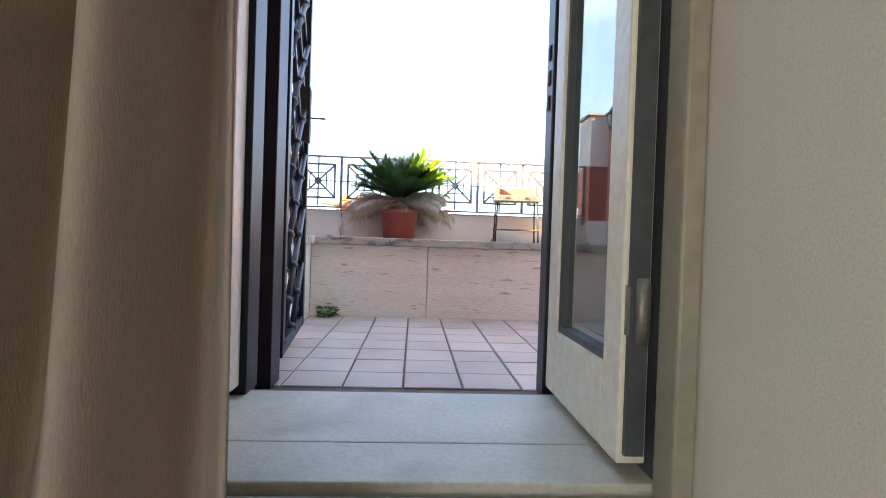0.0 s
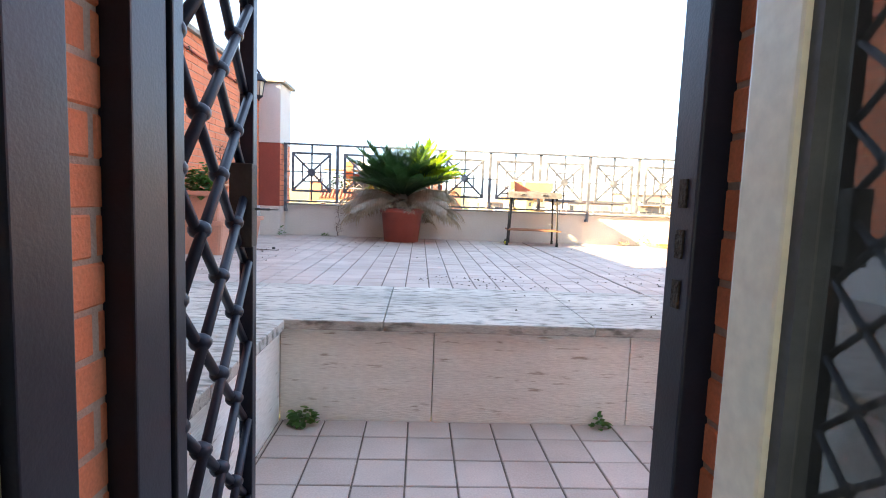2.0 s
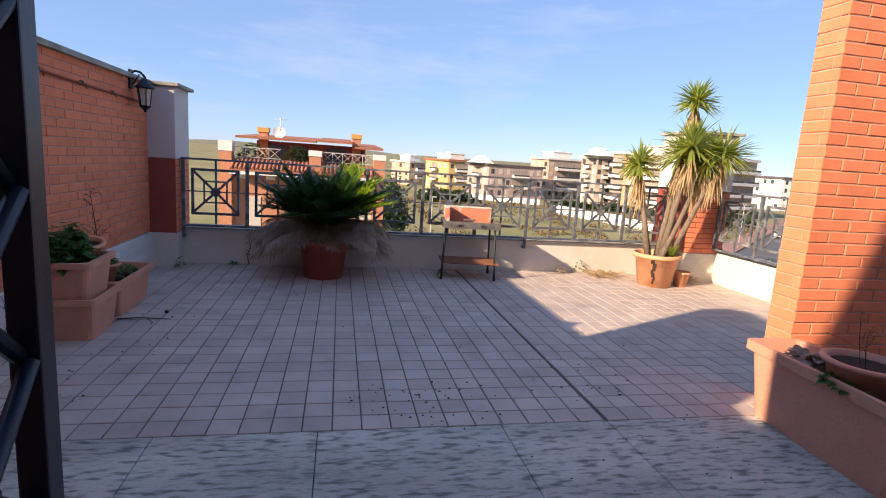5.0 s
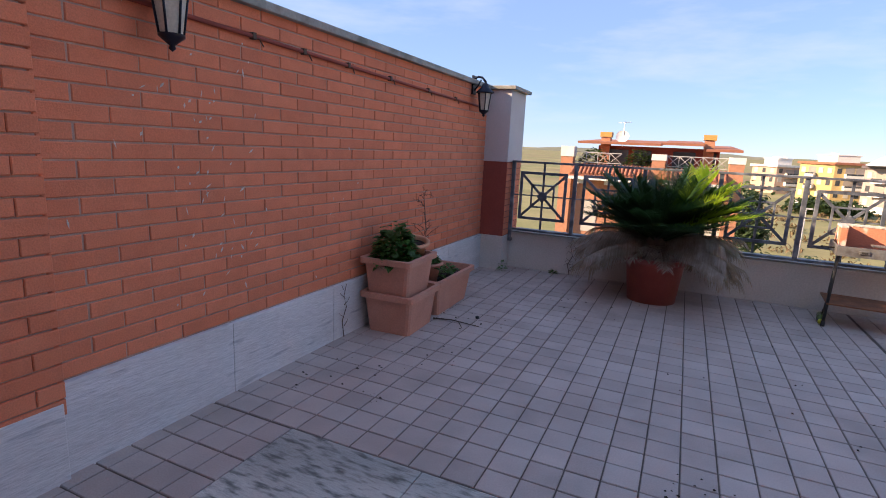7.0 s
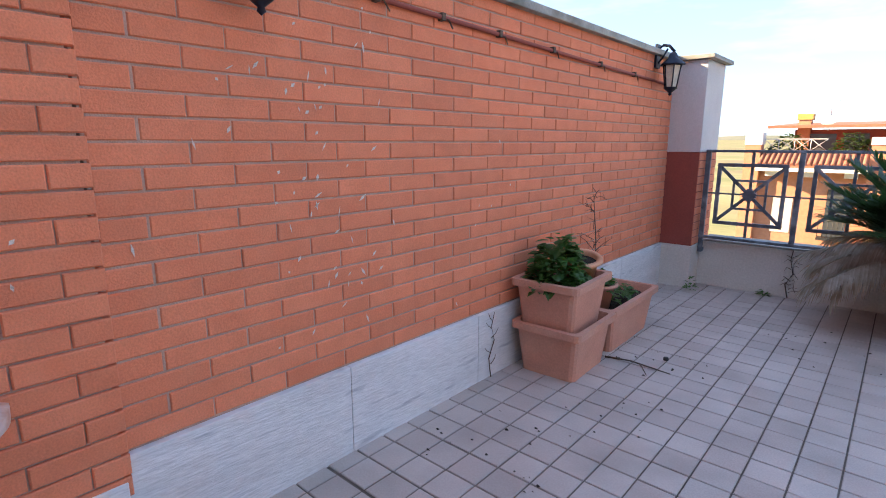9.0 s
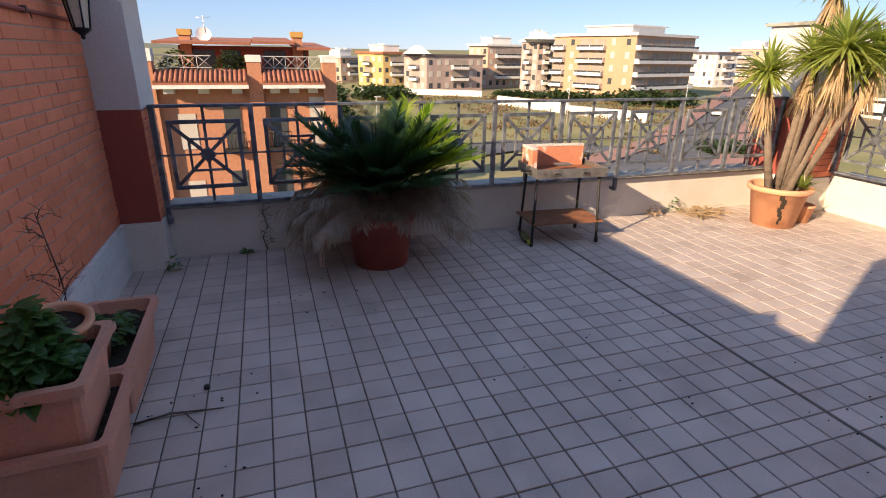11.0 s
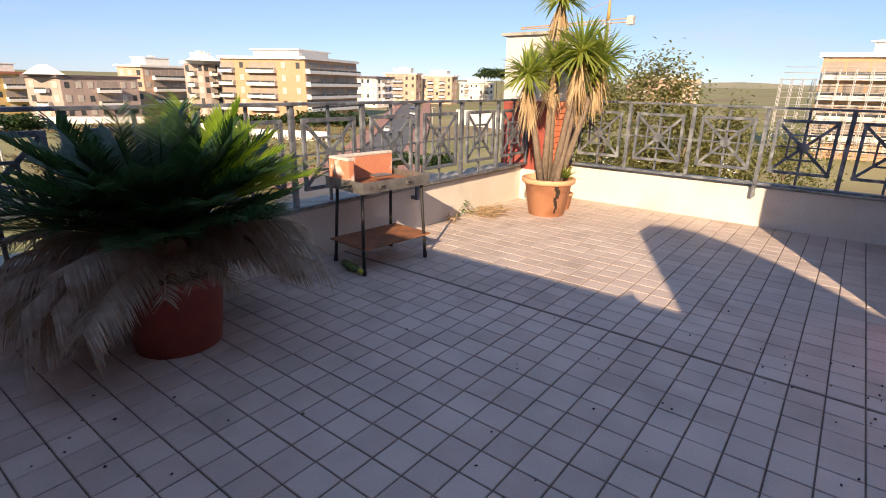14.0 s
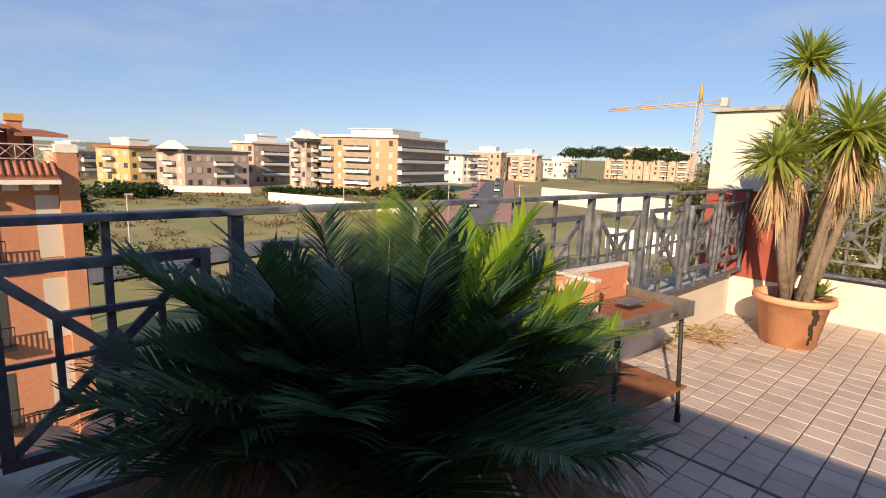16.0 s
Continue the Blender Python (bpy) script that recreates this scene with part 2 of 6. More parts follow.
def tube(bm, pts, r, sides=8, r2=None, cap=True):
    """A round bar along a list of points, its radius going from r to r2."""
    r2 = r if r2 is None else r2
    rings = []
    for i, p in enumerate(pts):
        p = Vector(p)
        d = (Vector(pts[min(i + 1, len(pts) - 1)]) - Vector(pts[max(i - 1, 0)])).normalized()
        u = d.orthogonal().normalized()
        v = d.cross(u)
        rr = r + (r2 - r) * i / max(1, len(pts) - 1)
        rings.append([bm.verts.new(p + (u * math.cos(a) + v * math.sin(a)) * rr) for a in (2 * math.pi * k / sides for k in range(sides))])
    for a, b in zip(rings, rings[1:]):
        best = min(range(sides), key=lambda s: (a[0].co - b[s].co).length)
        b[:] = b[best:] + b[:best]
        for k in range(sides):
            f = bm.faces.new((a[k], a[(k + 1) % sides], b[(k + 1) % sides], b[k]))
            f.smooth = True
    if cap:
        bm.faces.new(rings[0][::-1])
        bm.faces.new(rings[-1])


def lathe(bm, profile, sides=32, a0=0.0, a1=2 * math.pi, centre=(0, 0, 0), ripple=None):
    """Turns a list of (radius, height) round the upright axis."""
    full = abs(a1 - a0 - 2 * math.pi) < 1e-6
    n = sides if full else sides + 1
    rings = []
    for r, z in profile:
        rings.append([bm.verts.new((centre[0] + (r * (1 + (ripple(k, z) if ripple else 0))) * math.cos(a0 + (a1 - a0) * k / sides),
                                    centre[1] + (r * (1 + (ripple(k, z) if ripple else 0))) * math.sin(a0 + (a1 - a0) * k / sides), centre[2] + z)) for k in range(n)])
    for a, b in zip(rings, rings[1:]):
        for k in range(sides):
            f = bm.faces.new((a[k], a[(k + 1) % n], b[(k + 1) % n], b[k]))
            f.smooth = True
    return rings


def ball(bm, c, r, squash=1.0):
    out = bmesh.ops.create_uvsphere(bm, u_segments=10, v_segments=7, radius=r)
    for v in out["verts"]:
        v.co = Vector((v.co.x, v.co.y, v.co.z * squash)) + Vector(c)
        for f in v.link_faces:
            f.smooth = True


def prism(bm, outline, z0, z1):
    """An upright prism over a plan outline (anticlockwise)."""
    a = [bm.verts.new((x, y, z0)) for x, y in outline]
    b = [bm.verts.new((x, y, z1)) for x, y in outline]
    n = len(outline)
    for k in range(n):
        bm.faces.new((a[k], a[(k + 1) % n], b[(k + 1) % n], b[k]))
    bm.faces.new(b)
    bm.faces.new(a[::-1])



# ---------------------------------------------------------------- the terrace
TOP = 0.0                      # terrace floor
LOW = -0.485                   # sunken landing
STEP_Y, STEP_X = -5.12, 1.33   # the landing's retaining faces
FRONT = -6.88                  # outer face of the house
COPE_Y, COPE_X = -4.18, 0.30   # outer edges of the stone rim round the landing
WING_X, WING_Y = 4.74, -4.07   # corner of the brick wing
RIGHT = 7.10                   # inner face of the low wall on the open side
PITCH = 0.157                  # tile spacing on the terrace
PITCH_LOW = 0.197              # and on the landing

floor = thing("floor", pose(0, 0, 0), "grey-pink square terrace tiles with dark joints", "floor", kind="structure")
bm = bmesh.new()
box(bm, -0.35, RIGHT + 0.1, COPE_Y, 0.1, -0.25, TOP - 0.006)
box(bm, -0.35, COPE_X, -6.9, COPE_Y, -0.25, TOP - 0.006)
part("screed", bm, GROUT, floor)
landing = thing("landing_floor", pose(0, 0, 0), "pinkish square clay tiles of the sunken landing", "floor", kind="structure")
part("screed", boxed(STEP_X - 0.02, 7.0, FRONT - 0.02, STEP_Y + 0.02, LOW - 0.2, LOW - 0.006), GROUT, landing)

# stone facing of the sunken landing and its wide rim
rim = thing("retaining_wall", pose(0, 0, 0), "travertine-faced low retaining wall round the sunken landing", "wall", kind="structure")
xs = [STEP_X, 2.05, 3.0, 3.92, 4.9, 5.9, 7.0]
for a, b in zip(xs, xs[1:]):
    part("facing_panel", boxed(a + 0.002, b - 0.002, STEP_Y - 0.0, STEP_Y + 0.05, LOW - 0.02, -0.045, bevel=0.003), TRAV, rim)
for a, b in zip([FRONT, -6.1], [-6.1, STEP_Y]):
    part("facing_panel", boxed(STEP_X - 0.05, STEP_X, a + 0.002, b - 0.002, LOW - 0.02, -0.045, bevel=0.003), TRAV, rim)
part("core", boxed(STEP_X - 0.5, 7.0, STEP_Y + 0.052, COPE_Y - 0.02, LOW, -0.05), PLASTER, rim)
part("core", boxed(COPE_X + 0.02, STEP_X - 0.052, -6.88, STEP_Y + 0.05, LOW, -0.05), PLASTER, rim)
slabs = [COPE_X, 1.02, 1.81, 2.81, 3.46, 4.64, 5.2, 6.1, 7.0]
for a, b in zip(slabs, slabs[1:]):
    y1 = COPE_Y if b <= WING_X else WING_Y
    part("rim_slab", boxed(a + 0.0015, b - 0.0015, STEP_Y - 0.035, y1 - 0.002, -0.043, 0.004, bevel=0.006), TRAV_TOP, rim)
for a, b in zip([-6.9, -6.0], [-6.0, STEP_Y - 0.038]):
    part("rim_slab", boxed(COPE_X, STEP_X + 0.03, a + 0.002, b - 0.002, -0.043, 0.004, bevel=0.006), TRAV_TOP, rim)

# low walls under the railings
parapet = thing("wall_north", pose(0, 0, 0), "low cream plastered parapet wall with grey stone top", "wall", kind="structure")
bm = bmesh.new()
box(bm, -0.05, 6.65, 0.0, 0.3, -1.2, 0.425, bevel=0.006)
part("plaster", bm, PLASTER, parapet)
part("top", boxed(0.04, 6.565, 0.004, 0.33, 0.427, 0.445, bevel=0.004), COPING, parapet)
east = thing("wall_east", pose(0, 0, 0), "low cream plastered parapet wall with grey stone top", "wall", kind="structure")
part("plaster", boxed(RIGHT, RIGHT + 0.3, -8.0, -0.44, -1.2, 0.425, bevel=0.006), PLASTER, east)
part("top", boxed(RIGHT + 0.004, RIGHT + 0.33, -8.0, -0.45, 0.427, 0.445, bevel=0.004), COPING, east)


# ---------------------------------------------------------------- bricks
def brick_mesh(length, height, depth=0.03):
    """One brick with chamfered front edges; its front is at x = 0, facing +x."""
    c, y, z = 0.004, length / 2, height / 2
    v = [(-depth, -y, -z), (-depth, y, -z), (-depth, y, z), (-depth, -y, z), (-c, -y, -z), (-c, y, -z), (-c, y, z), (-c, -y, z),
         (0, -y + c, -z + c), (0, y - c, -z + c), (0, y - c, z - c), (0, -y + c, z - c)]
    f = [(0, 1, 5, 4), (1, 2, 6, 5), (2, 3, 7, 6), (3, 0, 4, 7), (4, 5, 9, 8), (5, 6, 10, 9), (6, 7, 11, 10), (7, 4, 8, 11), (8, 9, 10, 11)]
    return v, f


def brick_face(parent, turn, y0, y1, z0, z1, length, course, near, joint=0.0075, ragged=False, seed=1):
    """Running bond on the plane x = 0 of parent, turned by turn; bricks that near(y, z) picks are parts, the rest one mesh."""
    rnd = random.Random(seed)
    meshes, verts, faces, count = {}, [], [], 0
    for j in range(int((z1 - z0) / course + 0.5)):
        z = z0 + (j + 0.5) * course
        y = y0 - (length / 2 if j % 2 else 0)
        while y < y1 - 0.02:
            a, b = max(y, y0) + joint / 2, min(y + length, y1) - joint / 2
            y += length
            if b - a < 0.03:
                continue
            key = round(b - a, 2)
            out, tilt = rnd.uniform(-0.002, 0.0015), rnd.uniform(-0.4, 0.4)
            m = turn @ pose(out, (a + b) / 2, z, tilt * 0.5, 0, tilt)
            if near((a + b) / 2, z) and count < 300:
                if key not in meshes:
                    me = bpy.data.meshes.new("brick")
                    me.from_pydata(*[brick_mesh(key, course - joint)[0], [], brick_mesh(key, course - joint)[1]])
                    me.materials.append(BRICK)
                    meshes[key] = me
                ob = new("brick", meshes[key])
                ob.parent, ob.matrix_basis = parent, m
                count += 1
            else:
                v, f = brick_mesh(key, course - joint)
                k = len(verts)
                verts += [tuple(m @ Vector(p)) for p in v]
                faces += [tuple(i + k for i in q) for q in f]
    if verts:
        tagged(raw("brickwork", verts, faces, BRICK_J, parent), kind="stuff")


# the long boundary wall
WEST = pose(-0.258, -0.08, 0)
west = thing("wall_west", WEST, "orange-red brick boundary wall with white stone plinth", "wall", kind="structure")
WTOP = 2.06
part("core", boxed(-0.3, -0.006, -4.82, 0.0, -0.3, WTOP), MORTAR, west)
for a, b in zip([-4.83, -3.95, -3.05, -2.1, -1.1], [-3.95, -3.05, -2.1, -1.1, -0.0]):
    part("plinth_slab", boxed(-0.02, 0.022, a + 0.0015, b - 0.0015, -0.05, 0.40, bevel=0.004), PLINTH, west)
part("coping", boxed(-0.34, 0.045, -4.83, 0.0, WTOP + 0.002, WTOP + 0.05, bevel=0.008), COPING, west)
# the taller pier that carries the fountain
pier_side = [(-4.838, -0.3), (-4.838, 3.22), (-5.05, 3.30), (-5.35, 3.26), (-5.65, 3.12), (-5.9, 2.9), (-6.1, 2.6), (-6.2, 2.3), (-6.75, 2.25), (-6.75, -0.3)]
bm = bmesh.new()
va = [bm.verts.new((-0.3, y, z)) for y, z in pier_side]
vb = [bm.verts.new((0.034, y, z)) for y, z in pier_side]
for k in range(len(pier_side)):
    q = (k + 1) % len(pier_side)
    bm.faces.new((va[k], va[q], vb[q], vb[k]))
bm.faces.new(va[::-1])
bm.faces.new(vb)
bmesh.ops.recalc_face_normals(bm, faces=bm.faces)
pier = thing("wall_pier", WEST, "tall orange-red brick pier beside the house", "wall", kind="structure")
part("core", bm, MORTAR, pier)
part("plinth_slab", boxed(0.02, 0.05, -6.75, -5.35, -0.05, 0.27, bevel=0.004), PLINTH, pier)
part("plinth_slab", boxed(0.02, 0.05, -5.347, -4.83, -0.05, 0.33, bevel=0.004), PLINTH, pier)


def pilaster(name, x0, x1, y0, y1, faces, band, top):
    """A corner pillar: stone plinth, brick, plaster above and a coping."""
    p = thing(name, pose(0, 0, 0), "square corner pillar, brick below and pale plaster above", "pillar", kind="structure")
    part("plinth", boxed(x0 - 0.012, x1 + 0.012, y0 - 0.012, y1, -0.3, 0.40, bevel=0.005), PLASTER, p)
    part("brick_shaft", boxed(x0, x1, y0, y1, 0.402, band), BRICK_PAINT, p)
    part("plaster_shaft", boxed(x0 - 0.006, x1 + 0.006, y0 - 0.006, y1 + 0.006, band + 0.002, top, bevel=0.004), LILAC, p)
    part("coping", boxed(x0 - 0.05, x1 + 0.06, y0 - 0.05, y1 + 0.06, top + 0.002, top + 0.04, bevel=0.006), COPING, p)
    return p


pil_w = pilaster("pillar_west", -0.35, 0.025, -0.24, 0.30, (), 1.262, 2.062)
pil_e = pilaster("pillar_east", 6.58, 7.2, -0.43, 0.32, (), 1.262, 2.03)


# ---------------------------------------------------------------- railings
def ring_mesh(name, w, h, t, d):
    """A square frame of flat bar, mitred in one piece."""
    bm = bmesh.new()
    loops = []
    for y in (-d, d):
        for q in (0, t):
            loops.append([bm.verts.new((sx * (w / 2 - q), y, sz * (h / 2 - q))) for sx, sz in ((-1, -1), (1, -1), (1, 1), (-1, 1))])
    a, b, c, e = loops
    for k in range(4):
        n = (k + 1) % 4
        bm.faces.new((a[k], a[n], b[n], b[k]))
        bm.faces.new((c[n], c[k], e[k], e[n]))
        bm.faces.new((a[n], a[k], c[k], c[n]))
        bm.faces.new((b[k], b[n], e[n], e[k]))
    bmesh.ops.recalc_face_normals(bm, faces=bm.faces)
    me = bpy.data.meshes.new(name)
    bm.to_mesh(me)
    bm.free()
    me.materials.append(IRON)
    return me


def bar_mesh(name, L):
    bm = boxed(-L, L, -0.006, 0.006, -0.014, 0.014)
    me = bpy.data.meshes.new(name)
    bm.to_mesh(me)
    bm.free()
    me.materials.append(IRON)
    return me


def rosette_mesh():
    bm = bmesh.new()
    pts = []
    for k in range(24):
        r = 0.062 if k % 2 else 0.046
        pts.append((r * math.cos(k * math.pi / 12), r * math.sin(k * math.pi / 12)))
    prism(bm, pts, -0.016, 0.016)
    bmesh.ops.transform(bm, matrix=pose(0, 0, 0, 90), verts=bm.verts)
    me = bpy.data.meshes.new("rosette")
    bm.to_mesh(me)
    bm.free()
    me.materials.append(IRON)
    return me


PANEL, INNER, ROSETTE = ring_mesh("panel", 0.545, 0.555, 0.03, 0.013), ring_mesh("inner_frame", 0.275, 0.27, 0.018, 0.010), rosette_mesh()
DIAGONAL = bar_mesh("diagonal_bar", 0.38)
bm = boxed(-0.02, 0.02, -0.016, 0.016, 0.47, 1.262)
POST = bpy.data.meshes.new("post")
bm.to_mesh(POST)
bm.free()
POST.materials.append(IRON)
bm = boxed(-0.011, 0.011, -0.009, 0.009, 0.50, 1.262)
BALUSTER = bpy.data.meshes.new("baluster")
bm.to_mesh(BALUSTER)
bm.free()
BALUSTER.materials.append(IRON)


def railing(name, m, bays, pitch, brackets, label):
    r = thing(name, m, label, "railing")
    n = bays * pitch
    part("top_rail", boxed(-0.02, n + 0.05, -0.03, 0.03, 1.262, 1.285, bevel=0.004), IRON, r)
    part("bottom_rail", boxed(-0.02, n + 0.03, -0.022, 0.022, 0.468, 0.492, bevel=0.003), IRON, r)
    part("middle_bar", boxed(0, n, -0.006, 0.006, 0.884, 0.898), IRON, r)
    for k in range(bays + 1):
        o = new("post", POST)
        o.parent, o.matrix_basis = r, pose(k * pitch, 0, 0)
        if k in brackets:
            b = bmesh.new()
            box(b, -0.017, 0.017, -0.017, 0.017, 0.33, 0.468)
            box(b, -0.015, 0.015, 0.017, 0.075, 0.33, 0.362)
            part("bracket", b, IRON, r, at=pose(k * pitch, 0, 0))
    for k in range(bays):
        c = (k + 0.5) * pitch
        o = new("panel", PANEL)
        o.parent, o.matrix_basis = r, pose(c, -0.004, 0.888)
        for sub, me, tilt in (("rosette", ROSETTE, 0), ("inner_frame", INNER, 0), ("diagonal_bar", DIAGONAL, 44.5), ("diagonal_bar", DIAGONAL, -44.5)):
            q = new(sub, me)
            q.parent, q.matrix_basis = o, pose(0, 0.004 if tilt < 0 else 0, 0, 0, tilt, 0)
        o = new("baluster", BALUSTER)
        o.parent, o.matrix_basis = r, pose(c, 0.012, 0)
    return r


railing("railing", pose(0.062, -0.07, 0), 9, 0.722, (0, 6), "weathered grey iron railing with square star panels")
railing("railing", pose(RIGHT - 0.07, -0.48, 0, 0, 0, -90), 9, 0.72, (3, 7), "weathered grey iron railing on the open side wall")

# ---------------------------------------------------------------- the house
house = thing("wall_house", pose(0, 0, 0), "orange-red brick house wall around the terrace door", "wall", kind="structure")
DOOR0, DOOR1, DOORTOP = 1.48, 2.425, 2.05
FACE = -6.67                   # outer brick face
WALL_IN = -7.46
prof = [(-0.62, -0.6), (-0.62, 2.85), (0.1, 4.55), (9.0, 4.55), (9.0, -0.6)]
bm = bmesh.new()


def slab_xz(bm, outline, y0, y1):
    a = [bm.verts.new((x, y0, z)) for x, z in outline]
    b = [bm.verts.new((x, y1, z)) for x, z in outline]
    for k in range(len(outline)):
        q = (k + 1) % len(outline)
        bm.faces.new((a[k], a[q], b[q], b[k]))
    bm.faces.new(a)
    bm.faces.new(b)


slab_xz(bm, [(-0.62, -0.6), (-0.62, 2.85), (0.1, 4.55), (DOOR0, 4.55), (DOOR0, -0.6)], FACE - 0.02, -6.9)
slab_xz(bm, [(-0.62, -0.6), (-0.62, 2.85), (0.1, 4.55), (DOOR0 - 0.115, 4.55), (DOOR0 - 0.115, -0.6)], -6.902, WALL_IN)
slab_xz(bm, [(DOOR1, -0.6), (DOOR1, 4.55), (9.0, 4.55), (9.0, -0.6)], FACE - 0.02, WALL_IN)
slab_xz(bm, [(DOOR0 - 0.115, DOORTOP), (DOOR0 - 0.115, 4.55), (DOOR1, 4.55), (DOOR1, DOORTOP)], FACE - 0.02, WALL_IN)
bmesh.ops.recalc_face_normals(bm, faces=bm.faces)
# unseen house wall made pale so it bounces light onto the stone riser
part("core", bm, PLASTER, house, "unseen upper house wall, coloured pale to bounce light")
for x0, x1 in ((DOOR0 - 0.9, DOOR0), (DOOR1, DOOR1 + 0.9)):
    part("mortar_bed", boxed(x0, x1, FACE - 0.024, FACE - 0.0185, -0.48, 2.2), MORTAR, house)
part("mortar_bed", boxed(DOOR1 - 0.0015, DOOR1 + 0.01, FACE - 0.23, FACE - 0.025, -0.48, 2.04), MORTAR, house)
part("mortar_bed", boxed(DOOR0 - 0.01, DOOR0 + 0.0015, FACE - 0.23, FACE - 0.025, -0.48, 2.04), MORTAR, house)
wing = thing("wall_wing", pose(0, 0, 0), "orange-red brick wing of the house, partly sunlit", "wall", kind="structure")
part("core", boxed(WING_X + 0.006, 7.5, WING_Y + 0.006, WING_Y + 0.2, -0.6, 3.0), MORTAR, wing)
part("coping", boxed(WING_X - 0.04, 7.5, WING_Y - 0.04, WING_Y + 0.24, 3.002, 3.05, bevel=0.006), COPING, wing)

# the room behind the door, with the steps that lead up to it
room = thing("wall_room", pose(0, 0, 0), "plain off-white plastered stairwell walls", "wall", kind="structure")
part("side_wall", boxed(2.435, 2.62, -11.6, WALL_IN - 0.03, -1.4, 2.6), ROOM, room)
part("side_wall", boxed(-0.75, -0.63, -11.6, WALL_IN - 0.01, -1.4, 2.6), ROOM, room)
# unseen opening in the end wall, made up to hold the lamp below
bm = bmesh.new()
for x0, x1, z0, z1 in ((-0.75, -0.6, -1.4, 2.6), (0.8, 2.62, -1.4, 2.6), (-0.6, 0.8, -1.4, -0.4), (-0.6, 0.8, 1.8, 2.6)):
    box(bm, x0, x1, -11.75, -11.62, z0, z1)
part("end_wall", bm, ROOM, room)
# added lamp with no known source, brightens the stairwell and curtain
win = bpy.data.lights.new("assumed_room_light", "AREA")
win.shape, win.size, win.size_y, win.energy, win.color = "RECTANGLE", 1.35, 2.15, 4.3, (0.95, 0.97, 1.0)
wl = new("assumed_room_light", win)
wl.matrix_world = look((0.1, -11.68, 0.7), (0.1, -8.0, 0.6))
part("door_wall", boxed(-0.63, DOOR0 - 0.165, WALL_IN - 0.06, WALL_IN - 0.002, -1.4, 2.6), ROOM, room)
part("door_wall", boxed(DOOR0 - 0.165, 2.434, WALL_IN - 0.06, WALL_IN - 0.002, DOORTOP + 0.06, 2.6), ROOM, room)
ceil = tagged(part("ceiling", boxed(-0.75, 2.62, -11.75, WALL_IN, 2.602, 2.75), ROOM, None), "plain white plastered ceiling of the stairwell", "ceiling", kind="structure")
stair = thing("stairs", pose(0, 0, 0), "plain stone steps rising to the terrace door", "stairs", kind="structure")
for k in range(4):
    part("step", boxed(-0.63, 2.434, -7.77 - 0.27 * k, (-7.5 if k else WALL_IN + 0.02) - 0.27 * k, -1.45, -0.60 - 0.18 * k, bevel=0.006), SILL, stair)
part("step", boxed(-0.63, 2.434, -11.62, -8.58, -1.55, -1.32), SILL, stair)

# stone threshold in two slabs, and the cream door frame round the opening
sill = thing("door_sill", pose(0, 0, 0), "grey-beige stone threshold in two worn slabs", "sill", kind="structure")
part("sill_slab", boxed(DOOR0 - 0.11, DOOR1 - 0.002, -7.268, FRONT - 0.03, LOW - 0.1, -0.43, bevel=0.004), SILL, sill)
part("sill_slab", boxed(DOOR0 - 0.11, DOOR1 - 0.002, WALL_IN + 0.01, -7.271, LOW - 0.1, -0.43, bevel=0.004), SILL, sill)
part("sill_bed", boxed(DOOR0 - 0.12, DOOR1 + 0.02, WALL_IN - 0.02, FRONT + 0.05, -1.0, LOW - 0.02), SILL, sill)
part("sill_edge", boxed(DOOR0 + 0.002, DOOR1 - 0.002, FRONT - 0.028, FRONT - 0.0, LOW - 0.05, -0.437, bevel=0.002), SEAL, sill)
frame_ob = thing("door_frame", pose(0, 0, 0), "cream-painted wooden frame of the terrace door", "door frame", kind="structure")
# jambs and bottom rail carry their shade in a darker cream
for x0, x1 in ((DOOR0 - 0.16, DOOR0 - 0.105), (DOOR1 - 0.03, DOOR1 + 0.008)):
    part("jamb", boxed(x0, x1, WALL_IN - 0.075, WALL_IN - 0.005, -0.62, DOORTOP, bevel=0.006), FRAME_SHADED, frame_ob)
part("head", boxed(DOOR0 - 0.16, DOOR1 + 0.008, WALL_IN - 0.075, WALL_IN - 0.005, DOORTOP + 0.002, DOORTOP + 0.09, bevel=0.006), CREAM, frame_ob)
part("bottom_rail", boxed(DOOR0 - 0.10, DOOR1 - 0.032, WALL_IN - 0.07, WALL_IN - 0.008, -0.62, -0.445, bevel=0.006), FRAME_SHADED, frame_ob)
# dark grey lining covers the bare wall core inside the reveal
part("lining", boxed(DOOR1 - 0.014, DOOR1 - 0.001, WALL_IN, FRONT - 0.01, -0.43, DOORTOP - 0.002), SEAL, frame_ob, "dark grey lining of the reveal")
part("lining", boxed(DOOR0 - 0.114, DOOR0 - 0.105, WALL_IN, FRONT - 0.03, -0.43, DOORTOP - 0.002), SEAL, frame_ob, "dark grey lining of the reveal")


